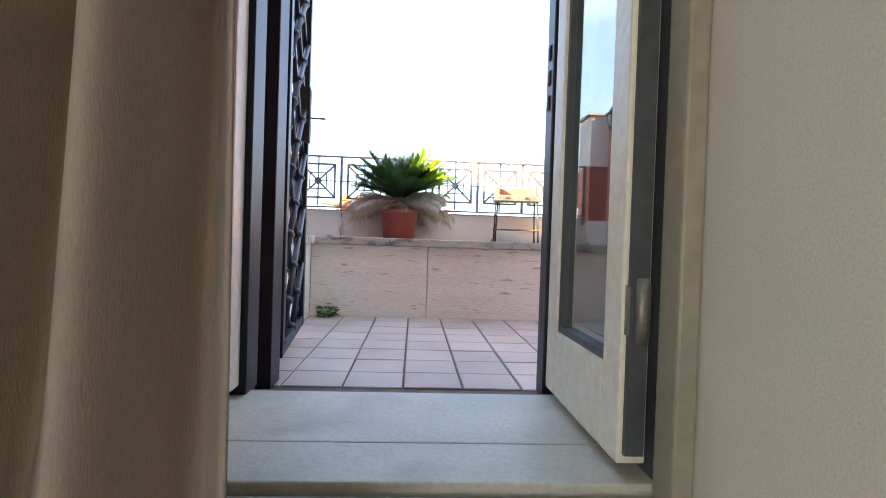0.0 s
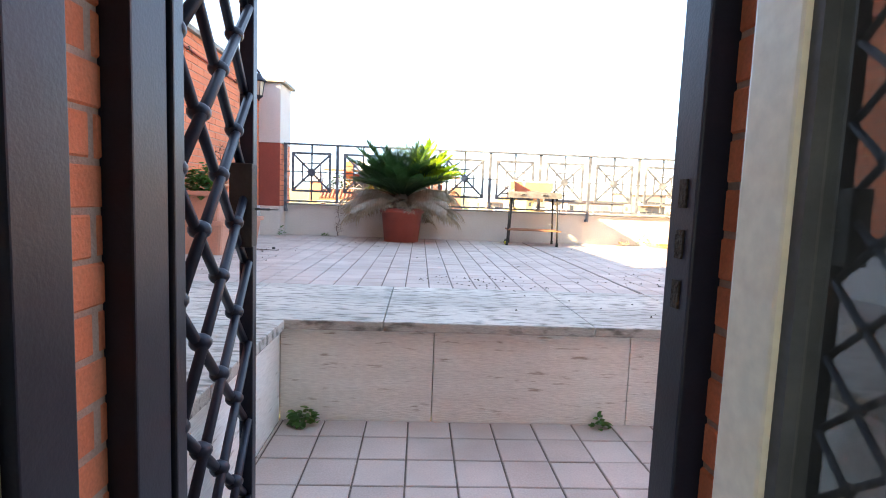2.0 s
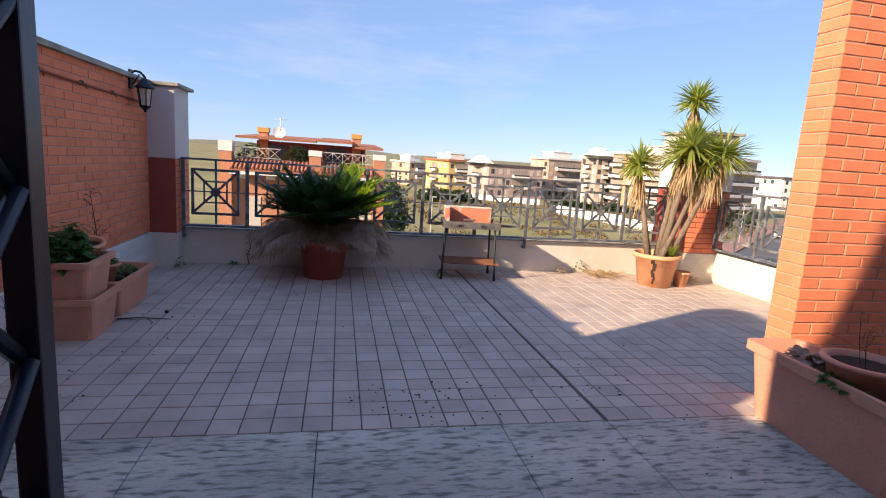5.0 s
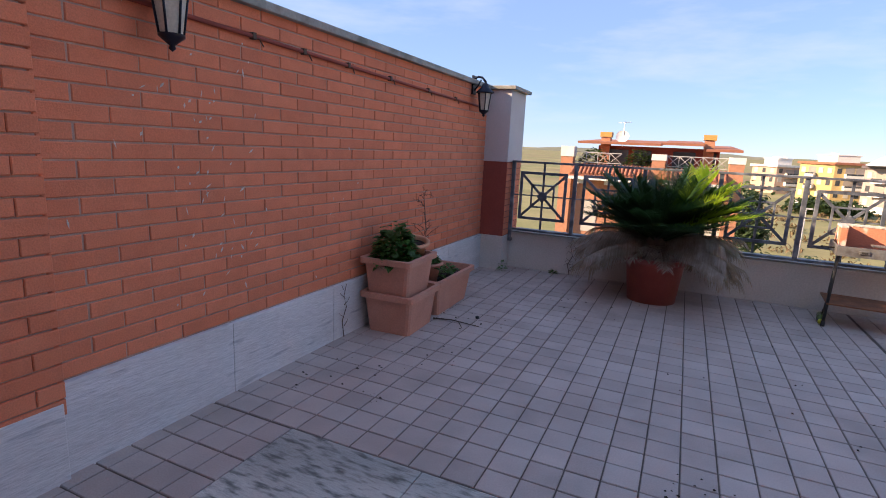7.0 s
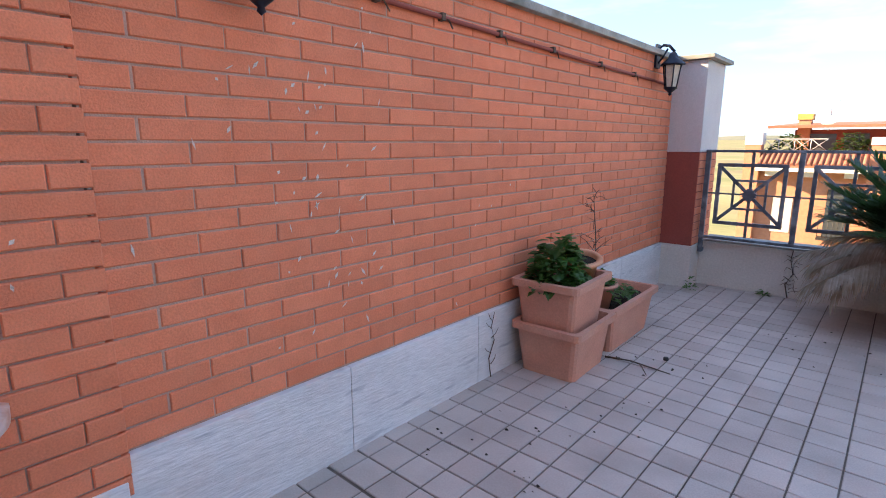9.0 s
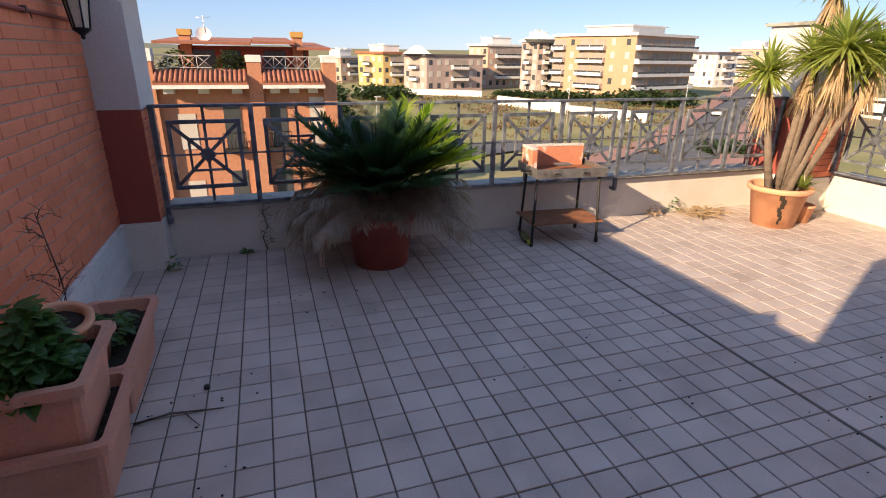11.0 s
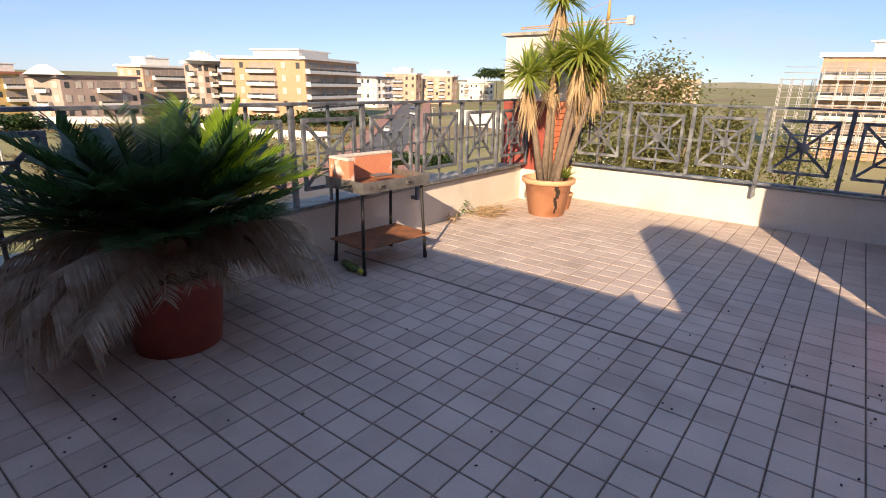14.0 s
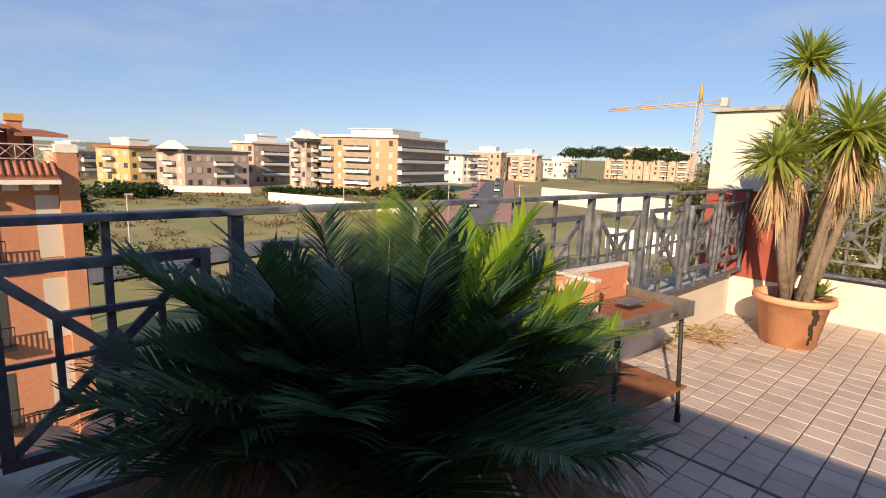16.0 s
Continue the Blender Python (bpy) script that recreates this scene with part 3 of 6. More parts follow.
def door_leaf(name, m, flip, label, w):
    """A glazed leaf, hinged at its origin and reaching along +y; flip mirrors its thickness."""
    d = thing(name, m, label, "door", kind="structure")
    z0, z1, t = -0.405, 2.02, 0.055
    s = 0.085
    e = -t if flip else 0
    part("stile", boxed(e, e + t, 0, s, z0, z1, bevel=0.006), CREAM, d)
    part("stile", boxed(e, e + t, w - s, w, z0, z1, bevel=0.006), CREAM, d)
    part("rail", boxed(e, e + t, s + 0.001, w - s - 0.001, z1 - s, z1, bevel=0.006), CREAM, d)
    part("rail", boxed(e, e + t, s + 0.001, w - s - 0.001, z0, z0 + 0.17, bevel=0.006), CREAM, d)
    bead = bmesh.new()
    for y0, y1, a, b in ((s, s + 0.016, z0 + 0.17, z1 - s), (w - s - 0.016, w - s, z0 + 0.17, z1 - s), (s + 0.016, w - s - 0.016, z0 + 0.17, z0 + 0.186), (s + 0.016, w - s - 0.016, z1 - s - 0.016, z1 - s)):
        box(bead, e + 0.008, e + t - 0.008, y0, y1, a, b)
    part("glazing_bead", bead, SEAL, d)
    pane = part("glass_pane", boxed(e + t / 2 - 0.004, e + t / 2 + 0.004, s + 0.01, w - s - 0.01, z0 + 0.18, z1 - s - 0.01), GLASS, d)
    pane.visible_shadow = False
    part("seal", boxed(e + 0.01, e + t - 0.01, -0.014, -0.002, z0 + 0.02, z1 - 0.02), SEAL, d)
    for z in (-0.12, 0.9, 1.8):
        h = bmesh.new()
        tube(h, [(e + t / 2, -0.024, z - 0.06), (e + t / 2, -0.024, z + 0.06)], 0.011, 10)
        box(h, e + 0.006, e + t - 0.006, -0.0135, -0.0015, z - 0.045, z + 0.045)
        part("hinge", h, GALV, d, "grey steel hinge")
    return d


door_leaf("door_leaf", pose(2.345, -7.425, 0, 0, 0, 0.0), False, "open cream-framed glazed door leaf folded into the reveal", 0.515)
door_leaf("door_leaf", pose(1.508, -7.42, 0, 0, 0, -0.6), True, "open cream-framed glazed door leaf behind the curtain", 0.46)

# black iron security frame and its open lattice gate
OUT = FACE                     # the iron frame stands at the outer brick edge
guard = thing("security_frame", pose(0, 0, 0), "black iron frame of the security gate at the door opening", "gate frame", kind="structure")
for x0, x1, lock in ((1.455, 1.53, False), (2.376, 2.47, True)):
    part("post", boxed(x0, x1, (OUT - 0.088 if lock else OUT - 0.05), (OUT - 0.008 if lock else OUT + 0.06), -0.484, 2.02, bevel=0.004), BLACK, guard)
    if lock:
        for z in (0.42, 0.50, 0.58):
            part("lock_slot", boxed(x0 - 0.003, x0 + 0.001, OUT - 0.062, OUT - 0.040, z, z + 0.045), SOIL, guard)
part("side_plate", boxed(1.47, 1.53, -6.96, -6.86, -0.43, 2.02, bevel=0.003), BLACK, guard)
part("head", boxed(1.531, 2.375, OUT - 0.034, OUT - 0.009, 1.95, 2.02, bevel=0.004), BLACK, guard)
HINGE, FREE = Vector((1.515, -6.60)), Vector((1.437, -5.89))
gate_len = (FREE - HINGE).length
GATE = pose(HINGE.x, HINGE.y, 0, 0, 0, math.degrees(math.atan2(-(FREE.x - HINGE.x), FREE.y - HINGE.y)))
gate = thing("security_gate", GATE, "open black iron lattice security gate with knotted bars", "gate")
GZ0, GZ1 = -0.415, 1.93
part("stile", boxed(-0.02, 0.02, 0.0, 0.055, GZ0, GZ1, bevel=0.004), BLACK, gate)
part("stile", boxed(-0.02, 0.02, gate_len - 0.055, gate_len, GZ0, GZ1, bevel=0.004), BLACK, gate)
part("rail", boxed(-0.018, 0.018, 0.056, gate_len - 0.056, GZ0, GZ0 + 0.045, bevel=0.003), BLACK, gate)
part("rail", boxed(-0.018, 0.018, 0.056, gate_len - 0.056, GZ1 - 0.045, GZ1, bevel=0.003), BLACK, gate)
u0, u1, v0, v1 = 0.055, gate_len - 0.055, GZ0 + 0.045, GZ1 - 0.045
NU = 3
du = 0.305
dv = 0.247
for sgn in (1, -1):
    for k in range(-NU - 2, 16):
        # a line through the lattice, clipped to the opening
        pts = []
        for q in range(0, 61):
            u = u0 + (u1 - u0) * q / 60
            v = v0 + dv * (k + (u - u0) / du) if sgn > 0 else v0 + dv * (k - (u - u0) / du + NU)
            if v0 <= v <= v1:
                pts.append((sgn * 0.007, u, v))
        if len(pts) > 3:
            b = bmesh.new()
            tube(b, [pts[0], pts[-1]], 0.0125, 8)
            part("lattice_bar", b, BLACK, gate)
b = bmesh.new()
ball(b, (0, 0, 0), 0.025, 0.85)
tube(b, [(-0.018, 0, 0), (0.018, 0, 0)], 0.013, 8)
KNOT = bpy.data.meshes.new("knot")
b.to_mesh(KNOT)
b.free()
KNOT.materials.append(BLACK)
for i in range(int((u1 - u0) / du * 2) + 1):
    for j in range(0, 22):
        u, v = u0 + du * i / 2, v0 + dv * j / 2
        if (i + j) % 2 == 0 and v < v1 + 0.01:
            o = new("knot", KNOT)
            o.parent, o.matrix_basis = gate, pose(0, u, v)
part("lock_case", boxed(-0.032, 0.032, gate_len - 0.13, gate_len - 0.058, 0.42, 0.66, bevel=0.004), CHAR, gate, "dark steel lock case")
b = bmesh.new()
tube(b, [(0.032, gate_len - 0.09, 0.53), (0.075, gate_len - 0.09, 0.53)], 0.004, 6)
prism(b, [(0.014 * math.cos(a), 0.014 * math.sin(a)) for a in (k * math.pi / 6 for k in range(12))], -0.002, 0.002)
bmesh.ops.transform(b, matrix=Matrix.Translation((0.085, gate_len - 0.09, 0.53)), verts=b.verts[-24:])
part("key", b, GALV, gate, "steel key in the lock")

# curtain drawn aside in the stairwell
cur_v, cur_f, cols, rows = [], [], 220, 24
for j in range(rows + 1):
    z = -0.95 + 3.35 * j / rows
    for i in range(cols + 1):
        s = i / cols
        flare = 1.0 + 0.06 * (1 - j / rows)
        x = 1.785 - 0.92 * (1 - s) * flare + 0.012 * math.sin(j * 0.35) * s - 0.02 * (1 - j / rows) - 0.30 * max(0.0, 0.45 - z) * (1 - s) ** 0.6
        w = s * 52 + 0.3 * math.sin(j * 0.22) + 0.5 * (1 - j / rows)
        y = -7.855 + 0.075 * math.sin(w + 0.7 * math.sin(w)) + 0.012 * math.sin(2.3 * w + 1.0) + 0.003 * math.sin(s * 160 + j * 0.3)
        cur_v.append((x, y, z))
for j in range(rows):
    for i in range(cols):
        a = j * (cols + 1) + i
        cur_f.append((a, a + 1, a + cols + 2, a + cols + 1))
curtain = thing("curtain", pose(0, 0, 0), "heavy beige-brown cloth curtain hanging in deep folds", "curtain")
cloth = raw("cloth", cur_v, cur_f, CURTAIN, curtain, smooth=True)
sol = cloth.modifiers.new("thick", "SOLIDIFY")
sol.thickness = 0.004
b = bmesh.new()
tube(b, [(0.7, -7.855, 2.42), (2.43, -7.855, 2.42)], 0.012, 10)
part("curtain_rod", b, CHAR, curtain)


# ---------------------------------------------------------------- pots and planters
def planter_bm(l, w, h, taper=0.85, rim=0.022, wall=0.012, ribs=0):
    """A rectangular trough: l along y, w along x, standing on z = 0, hollow, with a rolled rim."""
    bm = bmesh.new()
    loops = []
    for (f, z, g) in ((taper, 0.0, 0), (taper + (1 - taper) * 0.13, h * 0.13, 0.0), (1 - (1 - taper) * 0.16, h * 0.86, 0), (1.0, h * 0.87, rim), (1.0, h, rim), (1.0, h, -wall), (0.96, h * 0.75, -wall * 1.5)):
        a, b = w / 2 * f + g, l / 2 * f + g
        c = min(0.03, a * 0.25)
        ring = []
        for sx, sy in ((1, 1), (-1, 1), (-1, -1), (1, -1)):
            p = [(sx * a, sy * (b - c)), (sx * (a - c * 0.3), sy * (b - c * 0.3)), (sx * (a - c), sy * b)]
            if sx * sy < 0:
                p.reverse()
            ring += [bm.verts.new((x, y, z)) for x, y in p]
        loops.append(ring)
    for a, b in zip(loops, loops[1:]):
        n = len(a)
        for k in range(n):
            bm.faces.new((a[k], a[(k + 1) % n], b[(k + 1) % n], b[k]))
    bm.faces.new(loops[0][::-1])
    return bm


def soil_bm(l, w, z):
    bm = bmesh.new()
    n = 10
    grid = [[bm.verts.new((-w / 2 + w * i / n, -l / 2 + l * j / n, z + random.uniform(-0.012, 0.012))) for i in range(n + 1)] for j in range(n + 1)]
    for j in range(n):
        for i in range(n):
            bm.faces.new((grid[j][i], grid[j][i + 1], grid[j + 1][i + 1], grid[j + 1][i]))
    return bm


def planter(m, l, w, h, label, material=TERRA, group="", ribs=0, taper=0.85):
    p = thing("planter", m, label, "planter", group)
    part("trough", planter_bm(l, w, h, taper, ribs=ribs), material, p)
    part("soil", soil_bm(l * 0.94, w * 0.92, h * 0.8), SOIL, p, "dry dark soil")
    for k in range(ribs):
        y = -l * 0.4 + l * 0.8 * (k + 0.5) / ribs
        part("rib", boxed(-w / 2 * 0.935 + 0.004, -w / 2 * 0.935 + 0.012, y - 0.016, y + 0.016, h * 0.2, h * 0.8, bevel=0.003, m=pose(0.008, 0, 0, 0, -3.6, 0)), material, p)
    return p


def round_pot(m, r0, r1, h, label, material, rim=0.02, ripple=None, soil=True):
    p = thing("plant_pot", m, label, "plant pot")
    bm = bmesh.new()
    rings = lathe(bm, [(0.001, 0.0), (r0, 0.0), (r0 + (r1 - r0) * 0.86, h * 0.86), (r1 + rim * 0.5, h * 0.865), (r1 + rim, h * 0.9), (r1 + rim, h * 0.985), (r1 + rim * 0.6, h), (r1 - 0.012, h), (r1 * 0.9, h * 0.7)], 40, ripple=ripple)
    part("bowl", bm, material, p)
    if soil:
        s = bmesh.new()
        lathe(s, [(0.001, h * 0.83), (r1 * 0.5, h * 0.825), (r1 * 0.95, h * 0.8)], 24)
        part("soil", s, SOIL, p, "dark potting soil")
    return p


def leaves(name, parent, material, items, label=""):
    """Flat bent blades. items: (base, direction, length, width, droop, side) each three quads long, folded along the middle."""
    V, F = [], []
    for base, d, length, width, droop, fold in items:
        d = Vector(d).normalized()
        side = d.cross(Vector((0, 0, 1)))
        side = side.normalized() if side.length > 1e-3 else Vector((1, 0, 0))
        up = side.cross(d)
        k = len(V)
        p = Vector(base)
        prev = p
        for q, wf in ((0.0, 0.55), (0.35, 1.0), (0.7, 0.75), (1.0, 0.04)):
            c = p + d * length * q - Vector((0, 0, 1)) * droop * length * q * q
            w = side * width * 0.5 * wf
            V += [tuple(c - w + up * fold * width * wf), tuple(c), tuple(c + w + up * fold * width * wf)]
        for q in range(3):
            a = k + q * 3
            F += [(a, a + 1, a + 4, a + 3), (a + 1, a + 2, a + 5, a + 4)]
    return raw(name, V, F, material, parent, label)


def bush(parent, c, rx, ry, h, n, size, material, name="foliage", seed=3):
    """A clump of small rounded leaves on short stalks."""
    rnd = random.Random(seed)
    items = []
    for _ in range(n):
        a, r = rnd.uniform(0, 2 * math.pi), math.sqrt(rnd.random())
        zf = rnd.random()
        x, y = c[0] + rx * r * math.cos(a) * (1 - 0.4 * zf), c[1] + ry * r * math.sin(a) * (1 - 0.4 * zf)
        z = c[2] + h * zf * (1 - 0.5 * r * r)
        d = Vector((math.cos(a) + rnd.uniform(-0.8, 0.8), math.sin(a) + rnd.uniform(-0.8, 0.8), rnd.uniform(-0.2, 0.8)))
        items.append(((x, y, z), d, size * rnd.uniform(0.6, 1.3), size * rnd.uniform(0.6, 1.0), rnd.uniform(0.1, 0.5), rnd.uniform(-0.1, 0.3)))
    return leaves(name, parent, material, items)


def twigs(name, parent, base, height, n, spread, r, material, seed):
    rnd = random.Random(seed)
    b = bmesh.new()
    top = Vector(base) + Vector((rnd.uniform(-1, 1) * spread * 0.3, rnd.uniform(-1, 1) * spread * 0.3, height))
    tube(b, [base, tuple(Vector(base).lerp(top, 0.5) + Vector((0.01, 0.015, 0))), tuple(top)], r, 6, r * 0.4)
    for _ in range(n):
        f = rnd.uniform(0.2, 0.98)
        p = Vector(base).lerp(top, f)
        q = p + Vector((rnd.uniform(-1, 1) * spread, rnd.uniform(-1, 1) * spread, rnd.uniform(0.1, 0.9) * spread)) * (1.15 - f * 0.6)
        tube(b, [tuple(p), tuple(p.lerp(q, 0.5) + Vector((0, 0, 0.012))), tuple(q)], r * 0.45, 5, r * 0.2)
        for _ in range(3):
            w = p.lerp(q, rnd.uniform(0.3, 1))
            tube(b, [tuple(w), tuple(w + Vector((rnd.uniform(-1, 1), rnd.uniform(-1, 1), rnd.uniform(-0.2, 1))) * spread * 0.35)], r * 0.25, 4, r * 0.15)
    return part(name, b, material, parent)


# planters along the brick wall
WALL_X = -0.258
low = planter(pose(WALL_X + 0.26, -2.58, 0, 0, 0, 2), 0.50, 0.40, 0.31, "empty-looking terracotta-coloured trough standing on the tiles", taper=0.84)
upp = planter(pose(WALL_X + 0.24, -2.59, 0.262, 0, 0, 3), 0.48, 0.38, 0.31, "terracotta-coloured trough with a leafy green plant, stacked on another", taper=0.84)
bush(upp, (-0.02, -0.04, 0.24), 0.19, 0.22, 0.33, 560, 0.06, HERB, "mint_plant", 5)
inner = round_pot(pose(WALL_X + 0.265, -2.42, 0.50, 12, 8, 0), 0.075, 0.105, 0.17, "small empty terracotta pot leaning in the upper trough", TERRA_OR)
long_tr = planter(pose(WALL_X + 0.265, -1.90, 0, 0, 0, 1), 0.78, 0.33, 0.31, "long terracotta-coloured trough beside the wall", taper=0.82)
bush(long_tr, (0.05, 0.02, 0.27), 0.06, 0.22, 0.12, 60, 0.05, HERB, "weeds", 7)
smallp = round_pot(pose(WALL_X + 0.24, -2.08, 0.25), 0.075, 0.105, 0.17, "small brown plastic pot with a green herb", TERRA)
bush(smallp, (0, 0, 0.14), 0.11, 0.11, 0.12, 190, 0.045, HERB, "herb", 9)
twigs("dry_shrub", smallp, (-0.05, 0.02, 0.14), 0.62, 16, 0.13, 0.006, TWIG, 4)
# trough by the brick wing, on the stone rim
tr = planter(pose(4.585, -4.60, 0.006, 0, 0, -3.5), 1.02, 0.35, 0.46, "long terracotta-coloured trough with dry weeds on the stone rim", ribs=0, taper=0.84)
bush(tr, (-0.02, 0.24, 0.38), 0.1, 0.14, 0.1, 120, 0.07, DEAD, "dry_weeds", 11)
bush(tr, (-0.16, -0.12, 0.42), 0.05, 0.16, 0.05, 40, 0.06, HERB, "trailing_weed", 12)
bowl = round_pot(pose(4.605, -4.67, 0.385), 0.14, 0.185, 0.17, "wide terracotta bowl set into the long trough", TERRA)
twigs("dry_stalks", bowl, (0.0, 0.03, 0.12), 0.30, 7, 0.13, 0.003, TWIG, 8)
twigs("dry_stalks", bowl, (-0.06, -0.05, 0.12), 0.22, 6, 0.12, 0.003, TWIG, 18)

# ---------------------------------------------------------------- big cycad in its pot
CYC = Vector((1.725, -0.57, 0))
cyc = round_pot(pose(*CYC), 0.225, 0.275, 0.44, "large red plastic pot with a big cycad on the tiles", TERRA_RED, rim=0.022)
b = bmesh.new()
lathe(b, [(0.11, 0.34), (0.13, 0.48), (0.12, 0.58), (0.05, 0.66)], 18, ripple=lambda k, z: 0.06 * math.sin(k * 2.1 + z * 60))
part("trunk", b, BARK, cyc, "shaggy brown cycad trunk")


def frond(items, rach, base, az, el, length, droop, leaflet, rnd, gap=0.018, tip_only=0.12, width=0.011, curl=0.5):
    """One feather leaf: a curved rib with many narrow leaflets on both sides."""
    d = Vector((math.cos(az) * math.cos(el), math.sin(az) * math.cos(el), math.sin(el)))
    pts, n = [], int(length / gap)
    for k in range(n + 1):
        s = k / n
        pts.append(Vector(base) + d * length * s - Vector((0, 0, 1)) * droop * length * s * s)
    rach.append([pts[0], pts[n // 3], pts[2 * n // 3], pts[n]])
    for k in range(int(n * tip_only), n + 1):
        t = (pts[min(k + 1, n)] - pts[max(k - 1, 0)]).normalized()
        side = t.cross(Vector((0, 0, 1)))
        side = side.normalized() if side.length > 1e-3 else Vector((1, 0, 0))
        up = side.cross(t)
        s = k / n
        ll = leaflet * (0.45 + 0.9 * math.sin(min(1, s * 1.15) * math.pi * 0.86) ** 0.7) * rnd.uniform(0.85, 1.1)
        for sg in (1, -1):
            dd = side * sg + t * (0.55 + 0.5 * s) + up * rnd.uniform(0.15, 0.55) * (1 if curl < 1 else -0.4)
            items.append((pts[k], dd, ll, width, curl * rnd.uniform(0.2, 0.6), 0.12))


def crown(parent, name, n, els, lengths, droops, leaflet, material, seed, base_z=0.62, curl=0.4, width=0.011, az0=0.0, az1=2 * math.pi, gap=0.018):
    rnd = random.Random(seed)
    items, rach = [], []
    for k in range(n):
        az = az0 + (az1 - az0) * (k + rnd.uniform(-0.4, 0.4)) / n
        frond(items, rach, (0.05 * math.cos(az), 0.05 * math.sin(az), base_z + rnd.uniform(-0.03, 0.03)), az, radians(rnd.uniform(*els)), rnd.uniform(*lengths), rnd.uniform(*droops), leaflet, rnd, gap=gap, curl=curl, width=width)
    leaves(name, parent, material, items)
    b = bmesh.new()
    for pts in rach:
        tube(b, [tuple(p) for p in pts], 0.008, 5, 0.003, cap=False)
    part("leaf_ribs", b, material, parent)


crown(cyc, "green_fronds", 34, (20, 42), (0.62, 0.80), (0.08, 0.26), 0.165, GREEN, 21, base_z=0.62, width=0.0095, gap=0.0088)
crown(cyc, "green_fronds", 32, (36, 60), (0.62, 0.82), (0.05, 0.25), 0.165, GREEN, 22, base_z=0.64, width=0.0095, gap=0.0088)
crown(cyc, "green_fronds", 18, (56, 82), (0.52, 0.72), (0.02, 0.15), 0.16, GREEN, 25, base_z=0.64, width=0.0095, gap=0.0088)
# young fronds towards the sun-catching side, sunlight painted into their colour
crown(cyc, "young_fronds", 7, (20, 40), (0.68, 0.84), (0.02, 0.14), 0.16, GREEN_NEW_LIT, 23, base_z=0.66, az0=-0.7, az1=0.7, width=0.012, gap=0.0088)
crown(cyc, "young_fronds", 8, (38, 60), (0.70, 0.84), (0.02, 0.12), 0.16, GREEN_NEW_LIT, 27, base_z=0.66, az0=-0.6, az1=1.2, width=0.012, gap=0.0088)
crown(cyc, "dead_fronds", 25, (4, 36), (0.56, 0.80), (0.28, 0.58), 0.14, DEAD, 24, base_z=0.56, curl=1.3, width=0.010, gap=0.011, az0=-0.85, az1=1.2)
crown(cyc, "dead_fronds", 25, (4, 36), (0.56, 0.80), (0.28, 0.58), 0.14, DEAD, 28, base_z=0.56, curl=1.3, width=0.010, gap=0.011, az0=1.9, az1=3.9)
crown(cyc, "dead_fronds", 5, (5, 25), (0.36, 0.46), (0.35, 0.55), 0.09, DEAD, 26, base_z=0.54, curl=0.9, width=0.009, gap=0.012, az0=-2.1, az1=-1.0)

# ---------------------------------------------------------------- barbecue
bbq = thing("barbecue", pose(0, 0, 0), "rusty steel charcoal barbecue on four thin legs", "barbecue")
L1, L2, L3, L4 = (3.15, -0.60), (3.815, -0.66), (3.245, -0.16), (3.86, -0.21)
bot = [L1, L2, L4, L3]
mid = Vector((sum(p[0] for p in bot) / 4, sum(p[1] for p in bot) / 4))
TZ = 0.66
topc = [(mid.x + (p[0] - mid.x) * 0.93, mid.y + (p[1] - mid.y) * 0.86) for p in bot]
for (x, y), (tx, ty) in zip(bot, topc):
    b = bmesh.new()
    tube(b, [(x, y, 0.0), (tx, ty, TZ)], 0.013, 8)
    leg = part("leg", b, CHAR, bbq)
    b = bmesh.new()
    tube(b, [(x, y, 0.0), (x * 0.998 + tx * 0.002, y, 0.05)], 0.018, 8)
    part("foot", b, CHAR, leg, "black plastic foot")
b = bmesh.new()
ang = math.atan2(L2[1] - L1[1], L2[0] - L1[0])
BB = Matrix.Translation((mid.x, mid.y, 0)) @ Matrix.Rotation(ang, 4, "Z")
HX, HY = 0.35, 0.235
for x0, x1, y0, y1 in ((-HX, HX, -HY, -HY + 0.012), (-HX, HX, HY - 0.012, HY), (-HX, -HX + 0.012, -HY + 0.012, HY - 0.012), (HX - 0.012, HX, -HY + 0.012, HY - 0.012)):
    box(b, x0, x1, y0, y1, TZ - 0.02, TZ + 0.065, m=BB)
box(b, -HX + 0.012, HX - 0.012, -HY + 0.012, HY - 0.012, TZ - 0.018, TZ - 0.006, m=BB)
part("fire_tray", b, GALV, bbq, "dented grey steel fire tray")
part("tray_bed", boxed(-HX + 0.014, HX - 0.014, -HY + 0.014, HY - 0.014, TZ - 0.004, TZ + 0.012, m=BB), RUST, bbq, "rusted bottom of the tray")
for x in (-0.16, 0.12):
    part("handle", boxed(x - 0.035, x + 0.035, -HY - 0.012, -HY - 0.001, TZ + 0.01, TZ + 0.04, bevel=0.003, m=BB), GALV, bbq)
    part("vent_slot", boxed(x - 0.02, x + 0.02, -HY - 0.0145, -HY - 0.0125, TZ + 0.017, TZ + 0.031, m=BB), CHAR, bbq)
for sx in (-1, 1):
    b = bmesh.new()
    tube(b, [tuple(BB @ Vector((sx * (HX + 0.10), -0.1, TZ + 0.03))), tuple(BB @ Vector((sx * HX, -0.1, TZ + 0.03)))], 0.008, 6)
    part("side_arm", b, CHAR, bbq)
part("shelf", boxed(-HX + 0.0, HX + 0.02, -HY - 0.0, HY - 0.02, 0.20, 0.214, bevel=0.003, m=BB), RUST, bbq, "rusty brown lower shelf")
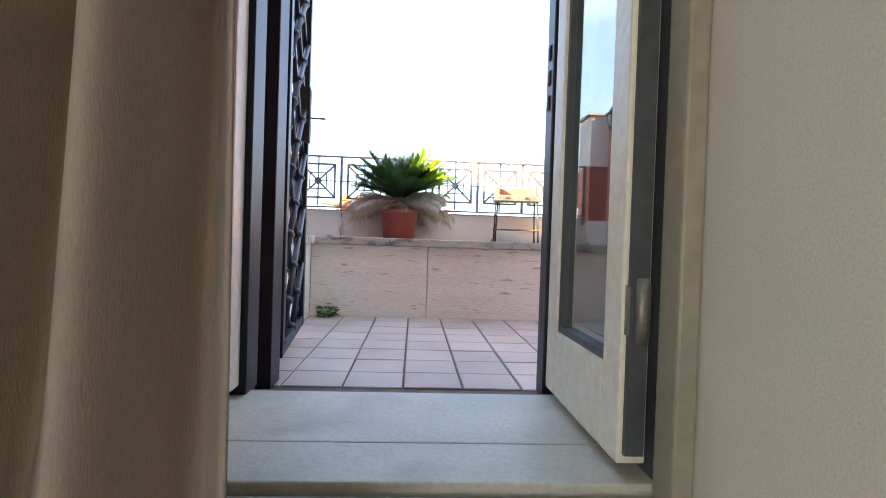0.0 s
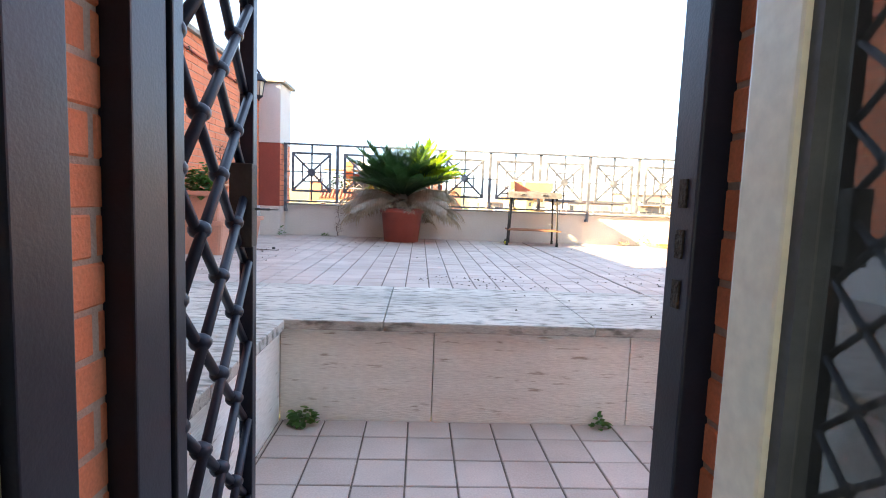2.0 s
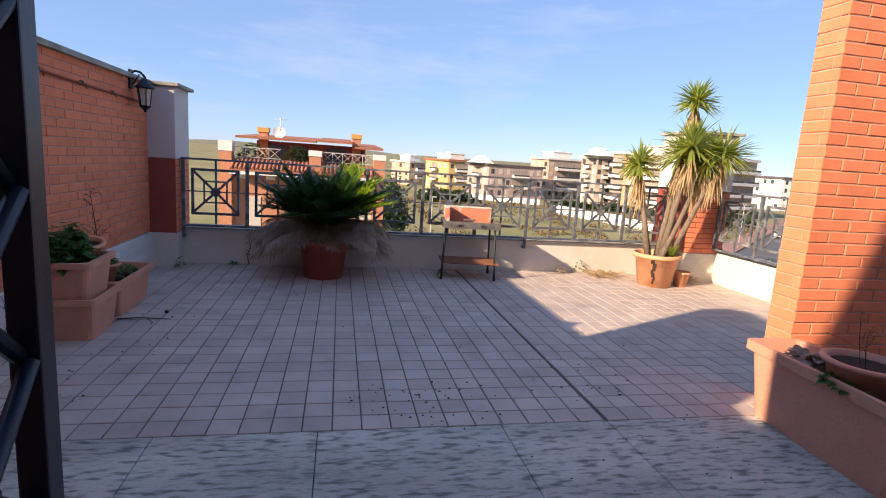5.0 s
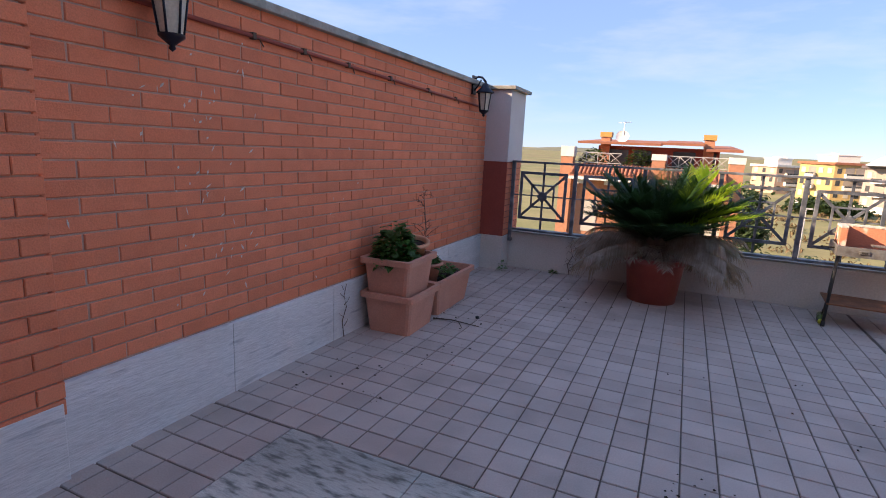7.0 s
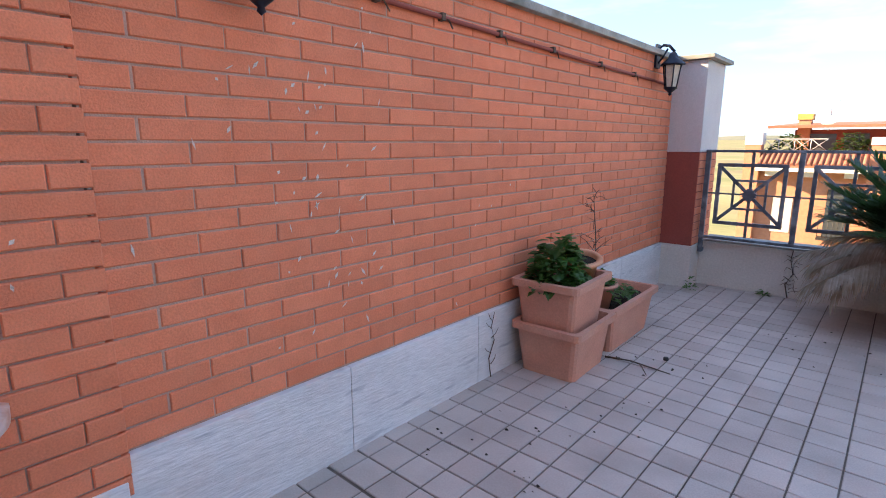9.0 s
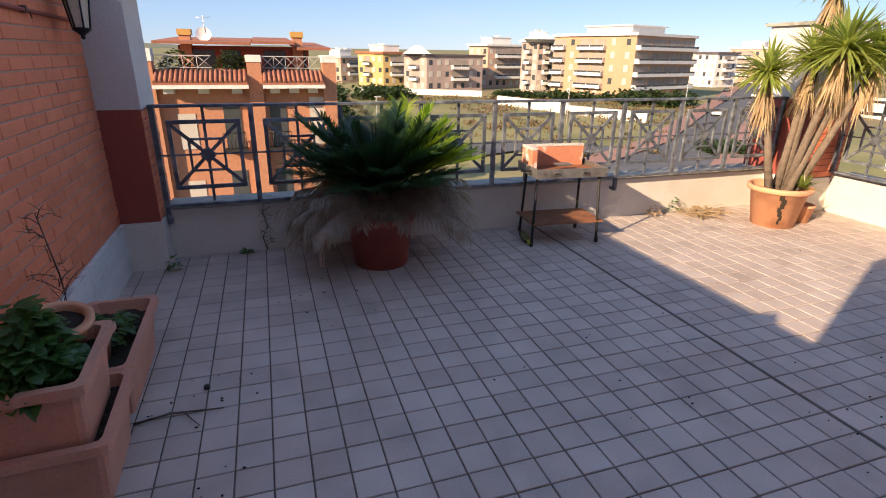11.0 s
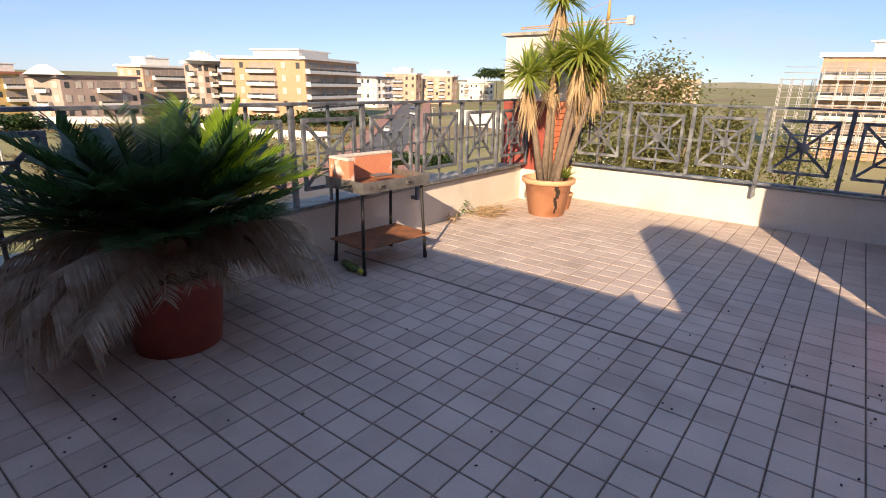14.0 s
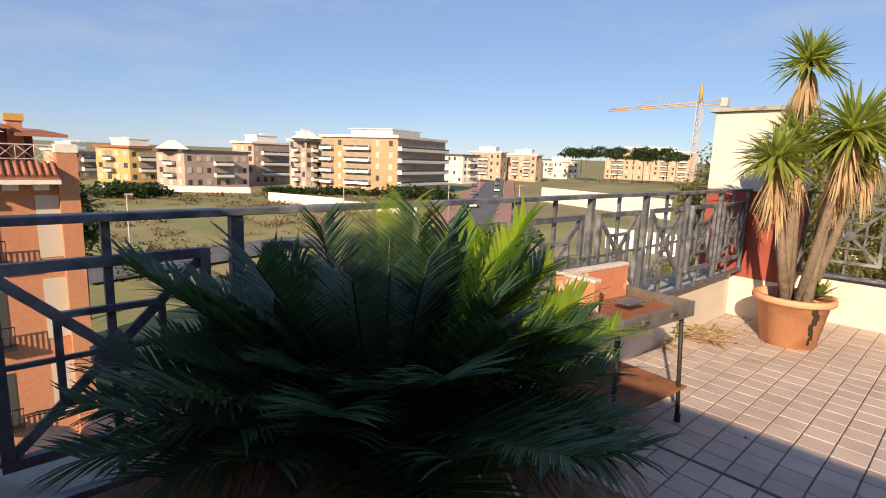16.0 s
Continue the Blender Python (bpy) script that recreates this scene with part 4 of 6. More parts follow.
for (x0, x1, y0, y1) in ((-HX + 0.03, HX - 0.05, HY - 0.065, HY - 0.012), (-HX + 0.03, -HX + 0.085, -0.03, HY - 0.067)):
    blk = part("hollow_brick", boxed(x0, x1, y0, y1, TZ + 0.012, TZ + 0.20, bevel=0.006, m=BB), HOLLOW, bbq, "orange hollow brick used as windbreak")
    part("mortar_cap", boxed(x0, x1, y0 - 0.002, y1 + 0.002, TZ + 0.201, TZ + 0.222, bevel=0.005, m=BB), WHITE_MORTAR, blk, "rough white mortar")
part("grill_plate", boxed(-0.09, 0.06, -0.10, 0.0, TZ + 0.066, TZ + 0.078, bevel=0.002, m=BB), GALV, bbq)
bottle = thing("bottle", pose(3.185, -0.33, 0.034, 90, 0, -11), "green glass bottle lying on the tiles, yellow cap", "bottle")
b = bmesh.new()
lathe(b, [(0.001, 0.0), (0.032, 0.0), (0.033, 0.16), (0.014, 0.21), (0.014, 0.235)], 16)
part("body", b, mat("bottle_green", (0.16, 0.20, 0.05), (0.12, 0.16, 0.04), rough=0.2, bump=0), bottle)
b = bmesh.new()
lathe(b, [(0.018, 0.235), (0.02, 0.24), (0.02, 0.275), (0.001, 0.28)], 12)
part("cap", b, mat("cap_yellow", (0.62, 0.55, 0.04), (0.55, 0.48, 0.03), rough=0.5, bump=0), bottle, "yellow plastic cap")

# ---------------------------------------------------------------- yucca in the far corner
YP = Vector((6.03, -0.68, 0))
yuc = round_pot(pose(*YP), 0.205, 0.28, 0.43, "cracked orange terracotta pot with a tall yucca in the corner", TERRA_OR, rim=0.03, ripple=lambda k, z: 0.012 * math.sin(k * 2 * math.pi / 40 * 10) if 0.04 < z < 0.35 else 0)
b = bmesh.new()
for k in range(7):
    z = 0.05 + k * 0.045
    r = 0.205 + (0.28 - 0.205) * z / 0.37
    a = radians(-128) + 0.05 * math.sin(k * 1.7)
    box(b, -0.004, 0.006, -0.010 - 0.004 * k, 0.010 + 0.003 * (k % 3), z, z + 0.052, m=Matrix.Translation(((r + 0.002) * math.cos(a), (r + 0.002) * math.sin(a), 0)) @ Matrix.Rotation(a, 4, "Z"))
part("crack", b, SOIL, yuc, "dark open crack in the pot")
STEMS = [((0.10, 0.06), (0.44, 0.24), 2.42, 0.32), ((0.02, -0.03), (0.15, -0.20), 1.80, 0.44), ((-0.10, 0.03), (-0.30, 0.20), 1.56, 0.32),
         ((0.11, -0.06), (0.52, -0.30), 1.74, 0.40), ((0.04, 0.08), (0.30, 0.20), 1.72, 0.36), ((-0.03, -0.1), (0.45, -0.1), 1.62, 0.34)]
rnd = random.Random(41)
for (bx, by), (tx, ty), tz, cr in STEMS:
    b = bmesh.new()
    m1 = (bx + (tx - bx) * 0.42, by + (ty - by) * 0.42, 0.38 + (tz - 0.38) * 0.38)
    tube(b, [(bx, by, 0.32), m1, (tx, ty, tz)], 0.045, 10, 0.026)
    part("stem", b, BARK, yuc)
    green, dead = [], []
    for k in range(150):
        az, el = rnd.uniform(0, 2 * math.pi), math.asin(rnd.uniform(-0.42, 0.98))
        d = (math.cos(az) * math.cos(el), math.sin(az) * math.cos(el), math.sin(el))
        L = cr * rnd.uniform(0.8, 1.12)
        base = Vector((tx, ty, tz)) + Vector(d) * 0.02 + Vector((0, 0, rnd.uniform(-0.05, 0.05)))
        green.append((base, d, L, 0.034, 0.12 if el > 0 else 0.3, 0.22))
    for k in range(105):
        az = rnd.uniform(0, 2 * math.pi)
        zz = rnd.uniform(0.02, 0.26 if tz < 2.2 else 0.14)
        f = zz / (tz - 0.4)
        base = Vector((tx, ty, tz)).lerp(Vector(m1), min(1, f * 1.7))
        d = (math.cos(az) * 0.34, math.sin(az) * 0.34, -1.0 + rnd.uniform(-0.1, 0.35))
        dead.append((base, d, rnd.uniform(0.22, 0.40), 0.022, 0.2, 0.25))
    leaves("leaf_crown", yuc, YUC, green)
    leaves("dead_leaves", yuc, YDEAD, dead)
sprout = []
for k in range(60):
    az, el = rnd.uniform(0, 2 * math.pi), rnd.uniform(0.2, 1.4)
    sprout.append((Vector((0.12, -0.16, 0.42)), (math.cos(az) * math.cos(el), math.sin(az) * math.cos(el), math.sin(el)), rnd.uniform(0.14, 0.24), 0.02, 0.2, 0.2))
leaves("sprout", yuc, YUC, sprout)
round_pot(pose(6.40, -0.72, 0), 0.075, 0.105, 0.2, "small empty terracotta pot beside the yucca", TERRA_OR, rim=0.012)
straw = thing("dry_leaves", pose(0, 0, 0), "dry yellow leaves and stalks lying in the corner", "dry leaves", kind="stuff")
items = []
for k in range(90):
    a = rnd.uniform(0, 2 * math.pi)
    items.append(((rnd.uniform(5.35, 5.85), rnd.uniform(-0.3, -0.05), rnd.uniform(0.006, 0.05)), (math.cos(a), math.sin(a), rnd.uniform(0, 0.25)), rnd.uniform(0.1, 0.3), 0.018, 0.1, 0.2))
for k in range(60):
    a = rnd.uniform(0, 2 * math.pi)
    items.append(((rnd.uniform(6.4, 6.8), rnd.uniform(-0.62, -0.5), rnd.uniform(0.006, 0.08)), (math.cos(a), math.sin(a), rnd.uniform(0, 0.5)), rnd.uniform(0.06, 0.2), 0.016, 0.1, 0.2))
leaves("straw", straw, YDEAD, items)


# ---------------------------------------------------------------- wall lanterns
def lantern(m, label):
    l = thing("wall_lantern", m, label, "wall lamp", "wall lanterns")
    b = bmesh.new()
    prism(b, [(0.0, -0.045), (0.018, -0.045), (0.018, 0.045), (0.0, 0.045)], -0.02, 0.17)
    part("wall_plate", b, BLACK, l)
    b = bmesh.new()
    tube(b, [(0.015, 0, 0.13), (0.05, 0, 0.16), (0.10, 0, 0.15), (0.145, 0, 0.10)], 0.012, 8)
    tube(b, [(0.015, 0, 0.02), (0.05, 0, 0.06), (0.09, 0, 0.13)], 0.008, 8)
    part("arm", b, BLACK, l)
    c = (0.135, 0, 0)
    b = bmesh.new()
    lathe(b, [(0.012, 0.10), (0.03, 0.085), (0.045, 0.05), (0.10, 0.005), (0.103, -0.006), (0.08, -0.008)], 6, centre=c)
    part("hood", b, BLACK, l, "six-sided black metal hood")
    b = bmesh.new()
    lathe(b, [(0.068, -0.01), (0.044, -0.18)], 6, centre=c)
    for f in b.faces:
        f.smooth = False
    part("glass", b, FROST, l, "milky ribbed lantern glass")
    b = bmesh.new()
    for k in range(6):
        a = k * math.pi / 3
        tube(b, [(c[0] + 0.071 * math.cos(a), 0.071 * math.sin(a), -0.008), (c[0] + 0.047 * math.cos(a), 0.047 * math.sin(a), -0.185)], 0.0055, 5)
    part("cage_bars", b, BLACK, l)
    b = bmesh.new()
    lathe(b, [(0.053, -0.18), (0.053, -0.192), (0.028, -0.212), (0.011, -0.226), (0.015, -0.238), (0.001, -0.25)], 12, centre=c)
    part("finial", b, BLACK, l)
    return l


lan = lantern(WEST @ pose(0.0, -4.33, 1.985), "black six-sided wall lantern with milky glass on the brick wall")
copy_thing(lan, WEST @ pose(0.0, -0.62, 1.98))
pipe = thing("wall_conduit", WEST, "thin brick-coloured conduit clipped along the wall", "conduit")
b = bmesh.new()
tube(b, [(0.014, -4.8, 1.938), (0.013, -3.4, 1.912), (0.015, -2.0, 1.88), (0.013, -0.2, 1.85)], 0.0115, 8)
part("tube", b, BRICK_PAINT, pipe)
for y in (-4.72, -3.75, -3.35, -2.9, -2.35, -1.7, -1.1):
    z = 1.85 - 0.0193 * (y + 0.2)
    b = bmesh.new()
    tube(b, [(0.012, y, z), (0.03, y + 0.03, z - 0.01), (0.02, y + 0.07, z - 0.04)], 0.004, 5)
    part("clip_wire", b, TWIG, pipe)
    part("clip", boxed(0.0, 0.03, y - 0.012, y + 0.012, z - 0.017, z + 0.018, bevel=0.003), TWIG, pipe)

# ---------------------------------------------------------------- wall fountain
FNT = WEST @ pose(0.045, -5.34, 0)
fn = thing("wall_fountain", FNT, "round-topped clay wall fountain with a shell basin and bronze tap", "fountain")
FW, FB, FT = 0.225, 0.70, 1.17


def arch(w, z0, z1, n=16):
    r = w
    pts = [(-w, z0), (w, z0), (w, z1 - r * 0.62)]
    pts += [(w * math.cos(a), z1 - r * 0.62 + r * 0.62 * math.sin(a)) for a in (math.pi * k / n for k in range(1, n))]
    return pts + [(-w, z1 - r * 0.62)]


bm = bmesh.new()
o = arch(FW, FB - 0.06, FT)
a = [bm.verts.new((0.0, y, z)) for y, z in o]
c = [bm.verts.new((0.028, y, z)) for y, z in o]
for k in range(len(o)):
    q = (k + 1) % len(o)
    bm.faces.new((a[k], a[q], c[q], c[k]))
bm.faces.new(c)
part("back_slab", bm, CLAY, fn)
bm = bmesh.new()
e = arch(FW - 0.012, FB + 0.0, FT - 0.012)
tube(bm, [(0.03, y, z) for y, z in e + [e[0], e[1]]][1:], 0.017, 8)
part("moulded_border", bm, CLAY, fn)
bm = bmesh.new()
lathe(bm, [(0.105, 0.0), (0.108, 0.018), (0.095, 0.026), (0.085, 0.016), (0.072, 0.014), (0.068, 0.02), (0.001, 0.024)], 32)
ROS = Matrix.Translation((0.028, 0.01, 0.945)) @ Matrix.Rotation(radians(90), 4, "Y")
ros = part("rosette", bm, CLAY, fn, at=ROS)
petal = bpy.data.meshes.new("petal")
b = boxed(0.028, 0.066, -0.009, 0.009, 0.018, 0.029, bevel=0.003)
b.to_mesh(petal)
b.free()
petal.materials.append(CLAY)
for k in range(14):
    o = new("petal", petal)
    o.parent, o.matrix_basis = ros, Matrix.Rotation(2 * math.pi * k / 14, 4, "Z")
bm = bmesh.new()
tube(bm, [(0.03, 0.01, 0.945), (0.085, 0.01, 0.945)], 0.021, 10)
tube(bm, [(0.08, 0.01, 0.985), (0.085, 0.012, 0.93), (0.105, 0.02, 0.885), (0.115, 0.022, 0.87)], 0.016, 10)
tube(bm, [(0.08, 0.01, 0.98), (0.08, 0.01, 1.01)], 0.009, 8)
tube(bm, [(0.08, -0.032, 1.012), (0.08, 0.052, 1.012)], 0.010, 8)
part("tap", bm, BRONZE, fn, "dark bronze tap")
# half-round basin, hollow
bm = bmesh.new()
prof = [(0.02, 0.36), (0.09, 0.385), (0.165, 0.45), (0.222, 0.55), (0.25, 0.645), (0.268, 0.655), (0.27, 0.69), (0.25, 0.70), (0.235, 0.69), (0.20, 0.58), (0.13, 0.48), (0.01, 0.44)]
lathe(bm, prof, 30, -math.pi / 2, math.pi / 2)
for v in bm.verts:
    v.co.x *= 0.84
part("basin", bm, CLAY, fn, "half-round clay basin")
bm = bmesh.new()
for y in (-0.17, 0.17):
    ball(bm, (0.035, y, 0.66), 0.013)
part("screw_caps", bm, BRONZE, fn)
bm = bmesh.new()
tube(bm, [(0.03, 0.03, 0.38), (0.035, 0.035, 0.2), (0.03, 0.05, 0.01)], 0.022, 10)
part("drain_pipe", bm, IRON, fn, "grey drain pipe")
gap = thing("meter_box", WEST @ pose(0.05, -5.70, 0), "open brick recess with white pipes and taps", "recess")
# flat dark panel, no hole is cut; the hollow's shade is its colour
part("recess", boxed(-0.002, 0.006, -0.13, 0.13, 0.02, 0.30), SOIL, gap)
bm = bmesh.new()
tube(bm, [(0.02, -0.12, 0.24), (0.03, 0.02, 0.27), (0.03, 0.07, 0.24), (0.03, 0.08, 0.05)], 0.013, 8)
part("pipe", bm, GALV, gap, "whitish water pipe")

# ---------------------------------------------------------------- small things
def scatter(name, label, category, spots, seed, sizes, material):
    t = thing(name, pose(0, 0, 0), label, category, kind="stuff")
    rn = random.Random(seed)
    V, F = [], []
    for (x, y, r, n) in spots:
        for _ in range(n):
            a, d, s = rn.uniform(0, 6.28), r * math.sqrt(rn.random()), rn.uniform(*sizes)
            px, py = x + d * math.cos(a), y + d * math.sin(a)
            k, q = len(V), rn.uniform(0, 6.28)
            for j in range(4):
                V.append((px + s * math.cos(q + j * 1.57) * rn.uniform(0.5, 1.3), py + s * math.sin(q + j * 1.57) * rn.uniform(0.3, 1.0), 0.004))
            V.append((px, py, 0.004 + s * 0.7))
            F += [(k, k + 1, k + 4), (k + 1, k + 2, k + 4), (k + 2, k + 3, k + 4), (k + 3, k, k + 4)]
    raw("crumbs", V, F, material, t)


scatter("leaf_litter", "dark crumbs and dead bits scattered on the tiles", "litter", [(2.6, -3.9, 0.35, 40), (3.6, -3.5, 0.4, 34), (2.2, -3.8, 0.25, 30), (0.45, -2.2, 0.3, 16), (0.5, -3.0, 0.3, 12), (1.3, -1.2, 0.5, 14), (2.4, -2.2, 0.9, 14), (4.6, -1.9, 1.4, 16), (5.9, -0.9, 0.7, 26), (0.2, -3.6, 0.35, 20), (3.2, -4.5, 0.9, 26)], 3, (0.004, 0.012), SOIL)
stick = thing("fallen_twig", pose(0.36, -2.30, 0.006), "dry twig lying on the tiles", "twig")
b = bmesh.new()
tube(b, [(-0.2, -0.02, 0.006), (-0.05, 0.012, 0.01), (0.08, 0.0, 0.008), (0.2, -0.01, 0.005)], 0.007, 6, 0.003)
tube(b, [(0.02, 0, 0.008), (0.1, -0.12, 0.006)], 0.004, 5, 0.002)
part("wood", b, TWIG, stick)
cap = thing("black_lid", pose(0.464, -2.10, 0.003), "small black plastic lid lying on the tiles", "lid")
b = bmesh.new()
lathe(b, [(0.001, 0.018), (0.014, 0.018), (0.016, 0.015), (0.016, 0.0)], 14)
part("shell", b, CHAR, cap)
vine = thing("dead_vine", pose(0.80, -0.012, 0.0), "dry dark vine climbing the low wall", "vine")
b = bmesh.new()
rnd = random.Random(6)
tube(b, [(0, 0, 0), (-0.03, 0.002, 0.12), (0.02, 0, 0.22), (-0.01, 0, 0.34), (0.0, -0.004, 0.43)], 0.006, 6, 0.003)
for k in range(16):
    z = rnd.uniform(0.05, 0.4)
    s = rnd.choice((-1, 1))
    tube(b, [(0, 0, z), (s * 0.03, -0.004, z + 0.02), (s * rnd.uniform(0.04, 0.08), -0.008, z + rnd.uniform(-0.03, 0.05))], 0.003, 5, 0.002)
part("stalks", b, TWIG, vine)
weed_spots = [(STEP_X + 0.12, STEP_Y - 0.06, LOW, 0.07, 0.09, 60), (2.86, STEP_Y - 0.05, LOW, 0.04, 0.07, 22), (0.62, -0.06, 0.0, 0.05, 0.05, 24), (0.08, -0.32, 0.0, 0.05, 0.14, 26), (4.95, -0.10, 0.0, 0.10, 0.12, 44), (5.25, -0.07, 0.0, 0.12, 0.2, 34)]
for i, (x, y, z, r, h, n) in enumerate(weed_spots):
    w = thing("weed", pose(x, y, z), "small green weed growing out of a joint", "weed", "weeds in the joints")
    bush(w, (0, 0, 0.0), r, r * 0.7, h, n, 0.035, HERB if i != 4 else YDEAD, "weed_leaves", 30 + i)

pv = thing("dead_vine", pose(WALL_X + 0.026, -3.02, 0.0), "thin dry vine clinging to the wall's stone plinth", "vine")
b = bmesh.new()
tube(b, [(0.006, 0.0, 0.0), (0.004, -0.02, 0.12), (0.004, 0.03, 0.22), (0.004, 0.0, 0.31), (0.003, 0.03, 0.39)], 0.004, 5, 0.002)
for z, dy in ((0.08, 0.05), (0.15, -0.06), (0.24, 0.07), (0.30, -0.05), (0.35, -0.03)):
    tube(b, [(0.004, 0.0, z), (0.006, dy * 0.6, z + 0.02), (0.004, dy, z + 0.045)], 0.0025, 5, 0.0015)
part("stalks", b, TWIG, pv)
# clay tiles on the outer slope of the parapet
eaves = thing("parapet_roof", pose(0, 0, 0), "curved clay roof tiles sloping away outside the parapet", "roof", kind="structure")
part("roof_bed", boxed(-0.3, 6.5, 0.335, 0.95, -0.9, 0.06), PLASTER, eaves)
b = bmesh.new()
lathe(b, [(0.098, 0.0), (0.085, 0.62)], 10, 0.0, math.pi)
lathe(b, [(0.082, 0.0), (0.069, 0.62)], 10, 0.0, math.pi)
bmesh.ops.transform(b, matrix=Matrix.Translation((0, 0.98, 0.14)) @ Matrix.Rotation(radians(106), 4, "X"), verts=b.verts)
clay_me = bpy.data.meshes.new("roof_tile")
b.to_mesh(clay_me)
b.free()
clay_me.materials.append(TERRA_OR)
for k in range(33):
    o = new("roof_tile", clay_me)
    o.parent, o.matrix_basis = eaves, pose(-0.15 + 0.2 * k, 0.0, 0.006 * math.sin(k * 2.3), 0, 0, 1.2 * math.sin(k * 1.7))

spl = thing("paint_splashes", WEST, "small white splashes dried on the brick wall", "stain", kind="stuff")
V, F = [], []
rn = random.Random(77)
for cy, cz, r, n in ((-4.1, 1.55, 0.28, 26), (-3.95, 0.95, 0.3, 22), (-5.12, 1.02, 0.10, 26), (-5.34, 1.22, 0.12, 26), (-5.2, 1.75, 0.25, 5), (-4.3, 1.2, 0.4, 12), (-3.0, 0.9, 0.4, 6)):
    for _ in range(n):
        y, z, L, w, a = cy + rn.gauss(0, r * 0.6), cz + rn.gauss(0, r * 0.7), rn.uniform(0.01, 0.05), rn.uniform(0.0025, 0.007), rn.uniform(0.5, 2.2)
        x = 0.0505 if y < -4.82 else 0.0035
        dy, dz = math.cos(a), math.sin(a)
        k = len(V)
        V += [(x, y - dy * L / 2, z - dz * L / 2), (x, y + dz * w, z - dy * w), (x, y + dy * L / 2, z + dz * L / 2), (x, y - dz * w, z + dy * w)]
        F.append((k, k + 1, k + 2, k + 3))
raw("splash_marks", V, F, WHITE_MORTAR, spl)

# ---------------------------------------------------------------- the land and the town
def ground_z(x, y):
    r = math.hypot(x, y)
    f = min(1, max(0, (r - 35) / 110))
    return -10.8 + 1.7 * f * f * (3 - 2 * f) + max(0, r - 145) * 0.012


GRASS = mat("dry_grass", (0.33, 0.285, 0.135), (0.17, 0.19, 0.065), scale=0.06, rough=1, bump=0.3, fine=1.2, stain=(0.21, 0.155, 0.09), stain_scale=0.02, stain_at=(0.5, 0.66))
ASPH = mat("asphalt", (0.14, 0.14, 0.145), (0.10, 0.10, 0.105), scale=0.3, rough=0.9, bump=0.1, fine=3)
PAVE = mat("pink_paving", (0.40, 0.22, 0.17), (0.33, 0.19, 0.15), scale=0.4, rough=0.9, bump=0.05, fine=2)
HEDGE = leaf_mat("hedge_leaf", (0.055, 0.095, 0.025), (0.03, 0.06, 0.018), 0.6, 0.2)
OLIVE = leaf_mat("poplar_leaf", (0.27, 0.27, 0.12), (0.16, 0.18, 0.07), 0.6, 0.3)
PINE = leaf_mat("pine_needles", (0.075, 0.125, 0.045), (0.045, 0.08, 0.03), 0.7, 0.15)
V, F = [], []
rings = [0, 12, 25, 40, 60, 85, 110, 145, 200, 300, 500, 900, 1600, 3500]
SEG = 72
for i, r in enumerate(rings):
    for k in range(SEG):
        a = 2 * math.pi * k / SEG
        x, y = r * math.cos(a), r * math.sin(a)
        V.append((x, y, ground_z(x, y)))
for i in range(len(rings) - 1):
    for k in range(SEG):
        a, b = i * SEG + k, i * SEG + (k + 1) % SEG
        F.append((a, b, b + SEG, a + SEG) if i else (a, b + SEG, a + SEG))
ground = tagged(raw("ground", V, F, GRASS, None, smooth=True), "dry grassy field reaching out to the horizon", "ground", kind="structure")


def plan(az, d, cx=0.77, cy=-1.85):
    return (cx + d * math.sin(radians(az - 1.05)), cy + d * math.cos(radians(az - 1.05)))


def strip(name, pts, width, material, label, lift):
    """A road or path laid on the land."""
    V, F = [], []
    dense = []
    for (x0, y0), (x1, y1) in zip(pts, pts[1:]):
        n = max(2, int(math.hypot(x1 - x0, y1 - y0) / 8))
        dense += [(x0 + (x1 - x0) * k / n, y0 + (y1 - y0) * k / n) for k in range(n)]
    dense.append(pts[-1])
    for i, (x, y) in enumerate(dense):
        a, b = dense[max(i - 1, 0)], dense[min(i + 1, len(dense) - 1)]
        d = Vector((b[0] - a[0], b[1] - a[1])).normalized()
        n = Vector((-d.y, d.x)) * width / 2
        for s in (-1, 1):
            V.append((x + n.x * s, y + n.y * s, ground_z(x + n.x * s, y + n.y * s) + lift))
    for i in range(len(dense) - 1):
        a = 2 * i
        F.append((a, a + 1, a + 3, a + 2))
    ob = raw(name, V, F, material, None)
    return tagged(ob, label, "road", kind="structure")


strip("road", [plan(40, 52), plan(46, 80), plan(49, 150), plan(50.2, 330)], 9, ASPH, "grey asphalt street running away between the fields", 0.25)
strip("pavement", [plan(36, 60), plan(43, 82), plan(47.0, 150), plan(49.2, 330)], 3.4, PAVE, "pink paved footway beside the street", 0.45)
strip("pavement", [plan(50, 60), plan(50.5, 85), plan(51.5, 150), plan(51.6, 330)], 3.4, PAVE, "pink paved footway beside the street", 0.45)
strip("road", [plan(8, 58), plan(28, 72), plan(44, 72), plan(60, 62), plan(80, 58)], 8, ASPH, "grey asphalt road crossing below the terrace", 0.3)

WINDOW = mat("far_window", (0.085, 0.09, 0.095), (0.06, 0.065, 0.07), scale=0.4, rough=0.25, bump=0)
# shade of the balcony recesses, put into a flat brown colour
RECESS_SHADE = mat("far_recess_shade", (0.40, 0.34, 0.29), (0.31, 0.26, 0.22), scale=0.5, rough=0.8, bump=0)
SHUT = mat("far_shutter", (0.60, 0.55, 0.48), (0.54, 0.49, 0.42), scale=0.4, rough=0.7, bump=0)
WHITE = mat("far_white", (0.82, 0.79, 0.74), (0.75, 0.72, 0.67), scale=0.2, rough=0.85, bump=0.02, fine=3)
